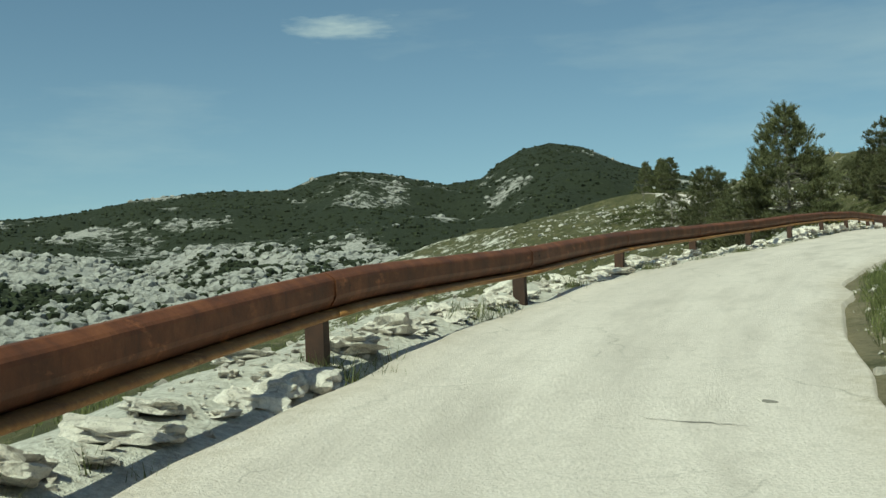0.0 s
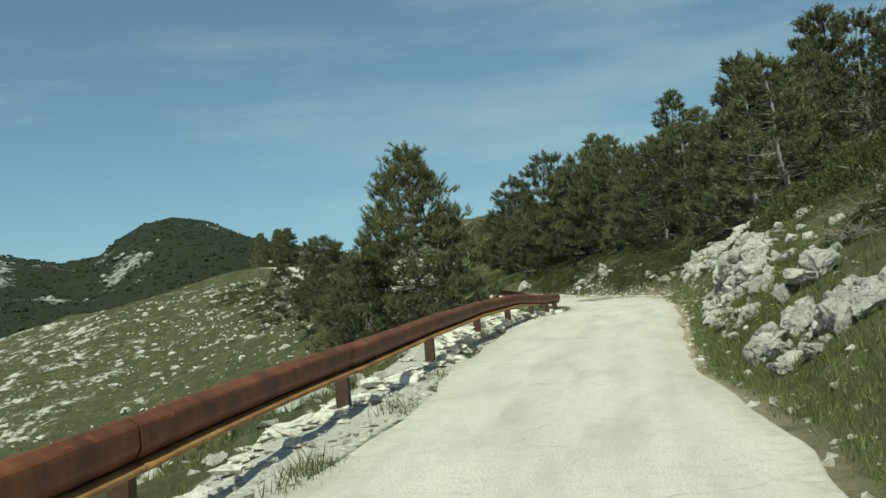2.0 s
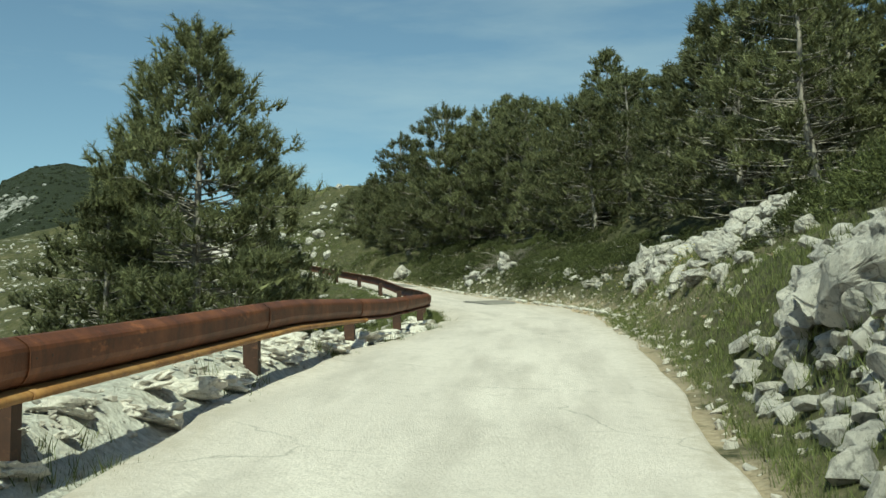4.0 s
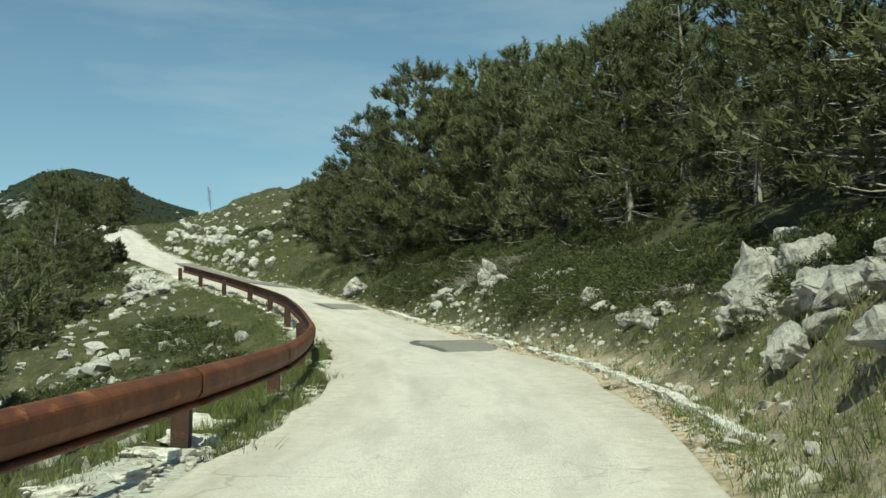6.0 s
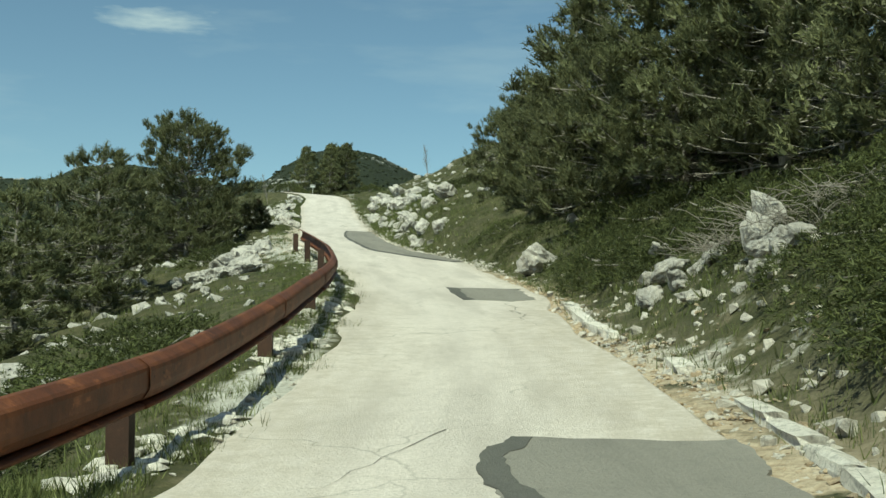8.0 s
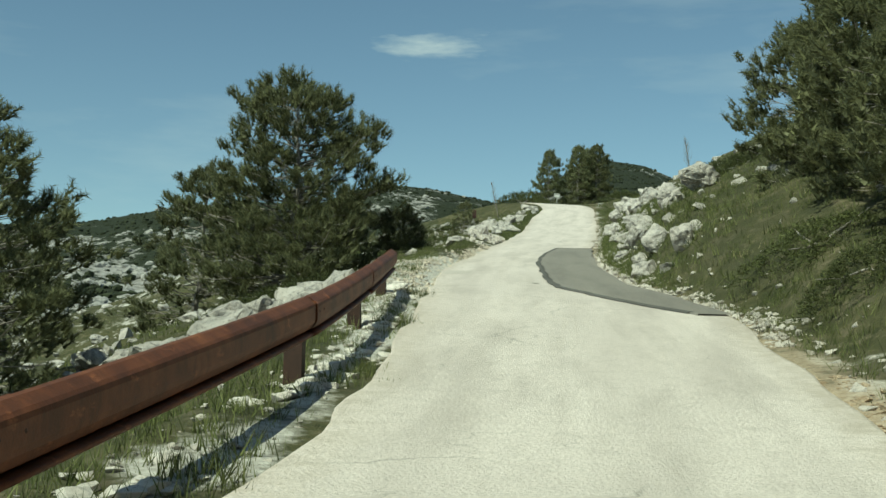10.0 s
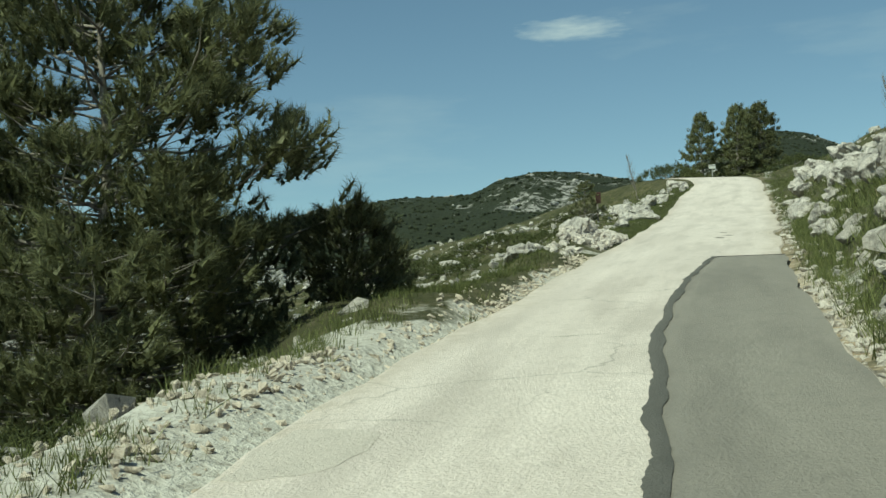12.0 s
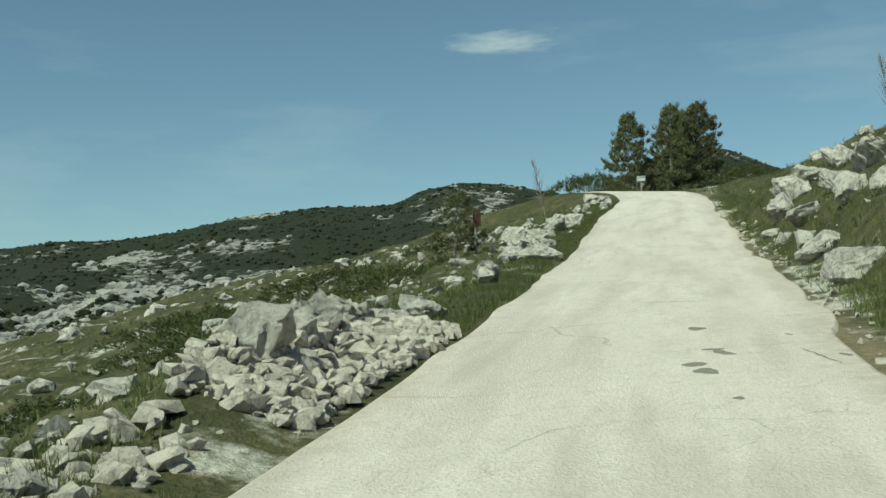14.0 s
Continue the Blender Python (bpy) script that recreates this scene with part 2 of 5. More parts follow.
def bark_material(name, light, dark):
    m, n, l, b = material(name, 0.95)
    p = world_place(n)
    a = noise_node(n, l, 9.0, 6, 0.7, p, (1, 1, 0.25))
    l.new(ramp_node(n, l, a, [(0.3, dark), (0.65, light)]), b.inputs["Base Color"])
    bump_node(n, l, b, a, 0.8, 0.02)
    return m


def hill_material(name):
    """Dark woods and pale rock, by the mesh's own share of bare rock."""
    m, n, l, b = material(name, 1.0)
    p = world_place(n)
    att = n.new("ShaderNodeAttribute")
    att.attribute_name = "stony"
    mid = noise_node(n, l, 0.17, 9, 0.78, p, (1, 1, 1.6))
    fine = noise_node(n, l, 0.4, 5, 0.7, p)
    green = ramp_node(n, l, fine, [(0.3, (0.014, 0.019, 0.01)), (0.55, (0.024, 0.03, 0.016)), (0.8, (0.042, 0.049, 0.026))])
    rock = ramp_node(n, l, fine, [(0.3, (0.16, 0.16, 0.15)), (0.5, (0.32, 0.31, 0.29)), (0.8, (0.46, 0.45, 0.42))])
    k = n.new("ShaderNodeMath")
    k.operation = "MULTIPLY_ADD"
    k.inputs[1].default_value = 0.9
    l.new(mid, k.inputs[0])
    l.new(att.outputs["Fac"], k.inputs[2])
    l.new(mix_node(n, l, ramp_node(n, l, k.outputs[0], [(0.5, (0,)), (0.56, (1,))]), green, rock), b.inputs["Base Color"])
    bump_node(n, l, b, fine, 0.8, 2.0)
    return m


ROAD = road_material("pale_worn_asphalt", (0.71, 0.64, 0.585), (0.61, 0.547, 0.5), (0.435, 0.388, 0.35), 0.6, 1.3, True)
PATCH = road_material("grey_patched_asphalt", (0.275, 0.255, 0.224), (0.232, 0.215, 0.19), (0.165, 0.153, 0.138), 0.4, 1.0)
PALE_PATCH = road_material("pale_patched_asphalt", (0.56, 0.51, 0.455), (0.5, 0.452, 0.405), (0.38, 0.343, 0.305), 0.4)
TAR = road_material("dark_tar_edge", (0.135, 0.13, 0.118), (0.11, 0.106, 0.098), (0.07, 0.068, 0.063), 0.3)
GROUND = ground_material()
LIME = limestone_material("limestone")
RUBBLE = limestone_material("limestone_rubble", (0.63, 0.575, 0.51), (0.42, 0.385, 0.345), (0.2, 0.19, 0.17), 2.5)
RUST = rust_material("rusty_steel", (0.125, 0.044, 0.02), (0.24, 0.09, 0.038), (0.056, 0.023, 0.013))
# lighter ochre copy of RUST: sunlight on the lower lip put into its colour
RUST_SUNLIT = rust_material("sunlit_rusty_steel", (0.3, 0.15, 0.05), (0.42, 0.25, 0.1), (0.14, 0.06, 0.03))
KERB = limestone_material("pale_kerb_stone", (0.78, 0.73, 0.66), (0.58, 0.53, 0.47), (0.3, 0.28, 0.25), 3.0)
RUST_POST = rust_material("dark_rusty_steel", (0.052, 0.027, 0.019), (0.085, 0.042, 0.026), (0.03, 0.018, 0.014))
NEEDLES = leaf_material("pine_needles", (0.074, 0.083, 0.043), (0.21, 0.216, 0.108), 0.5, 0.45)
CRACK = road_material("crack_dirt", (0.26, 0.24, 0.21), (0.2, 0.19, 0.165), (0.15, 0.14, 0.12), 0.2)
JUNIPER = leaf_material("juniper_needles", (0.032, 0.041, 0.016), (0.102, 0.113, 0.041))
GRASS = leaf_material("grass_blades", (0.06, 0.076, 0.026), (0.165, 0.18, 0.068), 0.7, 0.3)
STRAW = leaf_material("dry_grass_blades", (0.2, 0.17, 0.09), (0.42, 0.37, 0.22), 0.8, 0.3)
BARK = bark_material("grey_pine_bark", (0.36, 0.33, 0.295), (0.13, 0.11, 0.095))
DEADWOOD = bark_material("bleached_dead_wood", (0.3, 0.27, 0.235), (0.14, 0.12, 0.1))
YELLOW = leaf_material("yellow_flowers", (0.55, 0.42, 0.02), (0.75, 0.62, 0.05), 0.6, 0.3)
HILL = hill_material("karst_hillside")
CANOPY = leaf_material("distant_canopy", (0.014, 0.019, 0.01), (0.036, 0.044, 0.022), 0.9, 0.0)
FAR_ROCK = limestone_material("distant_limestone", (0.38, 0.37, 0.345), (0.26, 0.255, 0.24), (0.11, 0.11, 0.1), 0.25)
APRON = limestone_material("tan_gravel", (0.66, 0.58, 0.48), (0.46, 0.4, 0.325), (0.24, 0.21, 0.17), 3.0)
SOIL = limestone_material("sandy_soil", (0.52, 0.41, 0.29), (0.4, 0.3, 0.2), (0.2, 0.15, 0.1), 3.0)
WHITE_PAINT, BROWN_PAINT = limestone_material("faded_white_paint", (0.6, 0.6, 0.58), (0.45, 0.45, 0.44), (0.3, 0.3, 0.3), 6.0), limestone_material("faded_brown_paint", (0.075, 0.042, 0.035), (0.06, 0.035, 0.03), (0.04, 0.025, 0.02), 6.0)
GALVANISED = limestone_material("dull_galvanised_steel", (0.3, 0.3, 0.29), (0.22, 0.22, 0.21), (0.12, 0.11, 0.1), 8.0)


# ---- shapes ----
def hash01(ix, iy, seed):
    h = (ix.astype(np.int64) * 374761393 + iy.astype(np.int64) * 668265263 + seed * 974634777) & 0x7FFFFFFF
    h = ((h ^ (h >> 13)) * 1274126177) & 0x7FFFFFFF
    return ((h ^ (h >> 16)) & 0xFFFF) / 65535.0


def value_noise(x, y, seed=0):
    x, y = np.asarray(x, float), np.asarray(y, float)
    ix, iy = np.floor(x), np.floor(y)
    fx, fy = x - ix, y - iy
    fx, fy = fx * fx * (3 - 2 * fx), fy * fy * (3 - 2 * fy)
    a, b = hash01(ix, iy, seed), hash01(ix + 1, iy, seed)
    c, d = hash01(ix, iy + 1, seed), hash01(ix + 1, iy + 1, seed)
    return (a * (1 - fx) + b * fx) * (1 - fy) + (c * (1 - fx) + d * fx) * fy - 0.5


def fbm(x, y, octaves=4, seed=0, gain=0.5):
    total, amp = 0.0, 1.0
    for k in range(octaves):
        total = total + amp * value_noise(x * 2**k, y * 2**k, seed + 17 * k)
        amp *= gain
    return total


def mesh_of(name, verts, faces, mat, smooth=True):
    me = bpy.data.meshes.new(name)
    me.from_pydata([tuple(v) for v in verts], [], [tuple(f) for f in faces])
    me.materials.append(mat)
    if smooth:
        me.polygons.foreach_set("use_smooth", [True] * len(me.polygons))
    me.update()
    return me


def triangles_of(name, verts, mat):
    """A mesh of loose triangles from an array of shape (n, 3, 3)."""
    verts = np.asarray(verts, np.float32)
    count = len(verts)
    me = bpy.data.meshes.new(name)
    me.vertices.add(3 * count)
    me.vertices.foreach_set("co", verts.ravel())
    me.loops.add(3 * count)
    me.loops.foreach_set("vertex_index", np.arange(3 * count, dtype=np.int32))
    me.polygons.add(count)
    me.polygons.foreach_set("loop_start", np.arange(0, 3 * count, 3, dtype=np.int32))
    me.materials.append(mat)
    me.update(calc_edges=True)
    return me


def part(name, me, parent, label=""):
    ob = new(name, me)
    ob.parent = parent
    return tagged(ob, label)


def grid_faces(rows, cols):
    return [(i * cols + j, i * cols + j + 1, (i + 1) * cols + j + 1, (i + 1) * cols + j) for i in range(rows - 1) for j in range(cols - 1)]


# ---- the lie of the land ----
# the road's line: x, y, height of the road
LINE = [
    (-14, -75, -7.9), (-7.5, -45, -4.5), (-2.6, -15, -1.6), (0, 0, 0.1), (1.87, 8.75, 1.2), (5.1, 17.16, 2.23), (8.64, 24.8, 3.08), (13.9, 34.3, 3.98),
    (18.57, 42.53, 4.97), (22.36, 49.45, 5.75), (25.87, 56.87, 6.33), (28.64, 64.84, 7.0), (29.87, 70.78, 7.65),
    (30.8, 79, 8.6), (31.3, 89.2, 9.88), (31.16, 97.43, 11.06), (31.4, 109.8, 12.74), (32.1, 122, 14.42), (32.7, 135, 16.2),
    (33.4, 148, 18.5), (34.2, 158, 20.4), (33.8, 166, 22.0), (31, 172.5, 22.9), (25, 177, 22.0), (18, 180, 20.3), (10, 182, 18.5),
]


# the same line carried straight on past the bend, for the land
STRAIGHT = LINE[:21] + [(34.9, 170, 22.7), (35.6, 182, 23.8), (36.5, 195, 23.8), (38, 215, 22.5), (42, 260, 17), (60, 400, -5)]


def smooth_line(points, step=0.4, width=4.0):
    p = np.array(points, float)
    s = np.r_[0, np.cumsum(np.hypot(*np.diff(p[:, :2], axis=0).T))]
    dense = np.arange(0, s[-1], step)
    out = np.stack([np.interp(dense, s, p[:, k]) for k in range(3)], 1)
    w = np.exp(-0.5 * (np.arange(-30, 31) * step / width) ** 2)
    w /= w.sum()
    pad = np.r_[out[:1] + (out[:1] - out[1:2]) * np.arange(30, 0, -1)[:, None], out, out[-1:] + (out[-1:] - out[-2:-1]) * np.arange(1, 31)[:, None]]
    return np.stack([np.convolve(pad[:, k], w, "valid") for k in range(3)], 1)


SPINE = smooth_line(LINE)
ARC = np.r_[0, np.cumsum(np.hypot(*np.diff(SPINE[:, :2], axis=0).T))]
ARC -= ARC[np.argmin(np.hypot(SPINE[:, 0], SPINE[:, 1]))]  # 0 beside the first camera place
TANGENT = np.gradient(SPINE[:, :2], axis=0)
TANGENT /= np.hypot(TANGENT[:, 0], TANGENT[:, 1])[:, None]


LAND = smooth_line(STRAIGHT, 0.8)
LAND_TANGENT = np.gradient(LAND[:, :2], axis=0)
LAND_TANGENT /= np.hypot(LAND_TANGENT[:, 0], LAND_TANGENT[:, 1])[:, None]
LAND_ARC = np.r_[0, np.cumsum(np.hypot(*np.diff(LAND[:, :2], axis=0).T))]
LAND_ARC -= LAND_ARC[np.argmin(np.hypot(LAND[:, 0], LAND[:, 1]))]


def table(pairs):
    a = np.array(pairs, float)
    return lambda s: np.interp(s, a[:, 0], a[:, 1])


LEFT = table([(-20, 2.4), (15, 2.4), (20, 2.0), (29, 1.9), (35, 2.35), (45, 2.7), (51, 2.4), (56, 2.0), (70, 1.95), (85, 1.55), (92, 1.55), (99, 1.85), (105, 2.1), (117, 1.9), (120, 1.97), (128, 1.95), (139, 2.0), (150, 2.15), (155, 2.28), (161, 2.1), (167, 1.85), (200, 1.8)])
SHOULDER = table([(-20, 0.1), (0, 0.12), (8, 0.13), (13, 0.08), (18, 0.0), (24, -0.05), (30, -0.08), (35, 0.03), (40, 0.22), (46, 0.23), (49, 0.12), (52.5, 0.0), (55, 0.0), (60, -0.03), (69, -0.05), (75, -0.1), (82, 0.05), (87, 0.02), (94, -0.08), (100, 0.05), (104, 0.1), (112, 0.2), (120, 0.05), (150, 0.0)])
# cross fall of the road, to the right
TILT = table([(-20, 0.02), (8, 0.04), (17, 0.06), (26, 0.06), (38, 0.08), (46, 0.08), (52, 0.02), (66, -0.03), (76, -0.04), (84, 0.01), (100, 0.02), (110, 0.0)])
RIGHT = table([(-20, 0.95), (10, 1.0), (18, 0.95), (22, 1.3), (27, 1.5), (33, 1.0), (40, 1.1), (50, 1.25), (56, 1.1), (60, 1.4), (66, 1.55), (69, 1.4), (71.4, 1.25), (75, 1.25), (80.7, 1.13), (83.9, 1.38), (87, 1.72), (98, 1.95), (103, 1.2), (107, 1.0), (113, 1.05), (119, 1.25), (126, 1.4), (135, 1.6), (147, 1.75), (160, 1.6), (200, 1.6)])
BANK = table([(-20, 0.5), (0, 0.6), (14, 0.6), (20, 0.3), (33, 0.35), (40, 0.8), (46, 1.15), (52, 0.8), (58, 0.9), (64, 0.35), (75, 0.4), (79, 0.5), (85, 0.35), (92, 0.3), (100, 0.4), (106, 0.95), (112, 1.0), (120, 0.85), (130, 0.75), (145, 0.6), (165, 0.2), (220, 0.0)])
RISE = table([(-20, 0.4), (20, 0.42), (55, 0.5), (100, 0.48), (112, 0.45), (135, 0.53), (155, 0.48), (168, 0.25), (180, -0.05), (220, -0.1)])
# how far the upper slope climbs before it eases, and its share of slope after that
SHELF = table([(-20, 26), (88, 26), (110, 9.5), (220, 9.5)])
FLAT = table([(-20, 0.45), (88, 0.45), (110, 0.06), (220, 0.06)])
FALL = table([(-20, 0.22), (15, 0.2), (60, 0.26), (110, 0.26), (125, 0.26), (140, 0.19), (155, 0.17), (175, 0.2), (220, 0.2)])


# the guard rail's line
RAIL = table([(-20, -2.9), (7, -2.72), (12.8, -2.5), (24.5, -2.75), (35, -2.78), (40, -2.85), (48, -2.85), (54.8, -2.65), (59.4, -2.5), (73.7, -2.34), (82.6, -2.12), (87, -2.02), (92, -2.08), (99, -2.45), (103, -2.65)])


def nearest(x, y, line, tangent, arc):
    """Distance along a line, offset to its right, and the line's height beside places."""
    x, y = np.atleast_1d(np.asarray(x, float)), np.atleast_1d(np.asarray(y, float))
    s, lat = np.empty_like(x), np.empty_like(x)
    for a in range(0, len(x), 4000):
        q = np.stack([x[a:a + 4000], y[a:a + 4000]], 1)
        i = ((q[:, None] - line[None, :, :2]) ** 2).sum(-1).argmin(1)
        off = q - line[i, :2]
        s[a:a + 4000] = arc[i] + (off * tangent[i]).sum(1)
        lat[a:a + 4000] = off[:, 0] * tangent[i, 1] - off[:, 1] * tangent[i, 0]
    return s, lat, np.interp(s, arc, line[:, 2])


def along(x, y):
    return nearest(x, y, LAND, LAND_TANGENT, LAND_ARC)


def step01(v, a, b):
    t = np.clip((v - a) / (b - a), 0, 1)
    return t * t * (3 - 2 * t)


def ground_height(x, y):
    x, y = np.atleast_1d(np.asarray(x, float)), np.atleast_1d(np.asarray(y, float))
    s, lat, z = along(x, y)
    r, q = lat - RIGHT(s), -lat - LEFT(s)
    up = BANK(s) * step01(r, 0.35, 1.7) + RISE(s) * (np.clip(r - 0.8, 0, SHELF(s)) + FLAT(s) * np.clip(r - 0.8 - SHELF(s), 0, 60) - 0.1 * np.clip(r - 90, 0, 400))
    bowl = 3.2 * np.exp(-(((s - 75) / 42) ** 2)) * step01(q, 4, 18)
    down = -FALL(s) * np.clip(q - 1.0, 0, 24) - 0.27 * np.clip(q - 25, 0, 60) - 0.2 * np.clip(q - 85, 0, 400) - bowl - 0.12 * step01(q, 0.7, 1.6)
    down = down + SHOULDER(s) * step01(q, 0.1, 0.5) * (1 - step01(q, 1.0, 3.0))
    h = np.where(lat > 0, np.where(r > 0, up, 0), np.where(q > 0, down, 0))
    h = h + 0.42 * np.exp(-(((s - 112.2) / 1.3) ** 2) - ((lat + 4.0) / 0.8) ** 2)
    # two low ridges of broken bedrock beside the road
    h = h + (0.16 * np.exp(-(((s - 119.6) / 1.0) ** 2)) + 0.27 * np.exp(-(((s - 124.8) / 2.0) ** 4))) * np.exp(-(((lat + 2.85) / 0.5) ** 2))
    h = h + 0.25 * np.exp(-(((s - 123.2) / 1.9) ** 2) - ((lat + 3.2) / 0.7) ** 2)
    off = np.maximum(r, q)
    rough = step01(off, 0.1, 1.2) * 0.16 + step01(off, 2, 8) * 0.5
    h = h + rough * fbm(x * 0.55, y * 0.55, 4, 3) + step01(off, 6, 30) * 2.2 * fbm(x * 0.06, y * 0.06, 3, 9) + step01(off, 0.0, 0.5) * 0.07 * fbm(x * 2.6, y * 2.6, 2, 5)
    z = z - TILT(s) * np.clip(lat, -4, 3)
    z = z + h - np.where(off < 0.02, 0.05, 0.05 * (1 - step01(off, 0.02, 0.3)))
    bend = (y > 150) & (s > 145)
    if bend.any():
        rs, rl, rz = nearest(x[bend], y[bend], SPINE, TANGENT, ARC)
        k = (1 - step01(np.abs(rl), 2.6, 5.0)) * (1 - step01(rs, ARC[-1] - 8, ARC[-1] - 1))
        z[bend] = z[bend] * (1 - k) + (rz - 0.05) * k
    return z


def place(s, lat):
    """x, y at a distance along the road and an offset to its right."""
    x, y, tx, ty = (np.interp(s, ARC, v) for v in (SPINE[:, 0], SPINE[:, 1], TANGENT[:, 0], TANGENT[:, 1]))
    return x + ty * lat, y - tx * lat


def seat(s, lat, sink=0.0):
    x, y = place(s, lat)
    return Vector((float(x), float(y), float(ground_height(x, y)[0]) - sink))


def build_ground():
    # a sheet whose cells widen away from the road; its spine runs straight on past the bend
    i0, i1 = np.searchsorted(ARC, -20), np.searchsorted(ARC, 158)
    near = np.arange(i0, i1)
    base = SPINE[near, :2]
    tang = TANGENT[near]
    back = base[0] - tang[0] * np.array([400, 220, 120, 70, 40, 22, 10, 4])[:, None]
    ahead = base[-1] + tang[-1] * np.r_[np.arange(0.6, 40, 0.6), np.geomspace(42, 900, 22)][:, None]
    centre = np.r_[back, base, ahead]
    local = np.r_[np.repeat(tang[:1], len(back), 0), tang, np.repeat(tang[-1:], len(ahead), 0)]
    common = np.array([0.2, 0.98])
    out = np.r_[np.arange(0, 9, 0.3), 9 * 1.09 ** np.arange(0, 47)]
    lats = np.r_[-out[:0:-1], out]
    w = step01(np.abs(lats), 8, 45)[None, :, None]
    d = local[:, None] * (1 - w) + common * w
    d /= np.linalg.norm(d, axis=-1, keepdims=True)
    xy = centre[:, None] + np.stack([d[..., 1], -d[..., 0]], -1) * lats[None, :, None]
    x, y = xy[..., 0].ravel(), xy[..., 1].ravel()
    z = ground_height(x, y)
    me = mesh_of("ground", np.stack([x, y, z], 1), [f[::-1] for f in grid_faces(len(centre), len(lats))], GROUND)
    s, lat, _ = along(x, y)
    r, q = lat - RIGHT(s), -lat - LEFT(s)
    stony = 0.16 * (1 - step01(q, 0.7, 2.0)) * (q > 0) * (1 - 0.75 * step01(s, 58, 62) * (1 - step01(s, 94, 99))) * (1 - 0.9 * step01(s, 109, 113)) + 0.13 * (1 - step01(r, 0.2, 1.0)) * (r > 0) * (s > 50)
    stony += (-0.14 + 0.19 * step01(s, 90, 115)) * step01(q, 3, 12) - 0.1 * np.exp(-(((s - 78) / 14) ** 2)) * step01(r, 1, 3)
    stony += 0.17 * np.exp(-(((s - 104) / 6) ** 2)) * (q > 0) * (1 - step01(q, 0.9, 2.6))
    stony += 0.055 * step01(q, 14, 34) * step01(s, 95, 120) - 0.05 * step01(q, 8, 20) * (1 - step01(s, 70, 95))
    stony += 0.17 * step01(s, 58, 62) * (1 - step01(s, 99, 101)) * np.exp(-(((lat - RAIL(s) - 0.22) / 0.36) ** 2))
    stony += 0.05 * np.exp(-(((s - 64) / 7) ** 2)) * (r > 0) * (1 - step01(r, 0.8, 2.4))
    stony += 0.17 * step01(s, 108, 110) * (1 - step01(s, 118, 121)) * (q > -0.1) * (1 - step01(q, 0.15, 0.45))
    stony += 0.08 * np.exp(-(((s - 124.8) / 2.2) ** 4)) * (q > 0) * (1 - step01(q, 0.8, 1.4))
    stony += 0.14 * (1 - step01(q, 0.7, 1.8)) * (q > 0) * (1 - step01(s, 54, 60))
    litter = 0.4 * np.exp(-(((s - 57) / 4.5) ** 2)) * step01(r, 0.2, 0.6) * (1 - step01(r, 1.6, 3.2))
    sandy = litter + (np.exp(-(((s - 67) / 7) ** 2)) * (1 - step01(r, 0.5, 1.2)) + 0.9 * np.exp(-(((s - 86) / 6) ** 2)) * (1 - step01(r, 0.2, 0.8)) + 0.7 * (1 - 0.6 * step01(s, 118, 125)) * (0.35 + 0.65 * step01(s, 26, 34)) * (1 - step01(r, 0.1, 0.45 - 0.2 * step01(s, 118, 125)))) * (r > -0.4)
    me.attributes.new("sandy", "FLOAT", "POINT").data.foreach_set("value", np.clip(sandy, 0, 1).astype(np.float32))
    att = me.attributes.new("stony", "FLOAT", "POINT")
    att.data.foreach_set("value", stony.astype(np.float32))
    return tagged(new("ground", me), "grassy limestone hillside with bare stony patches", "ground", kind="structure")


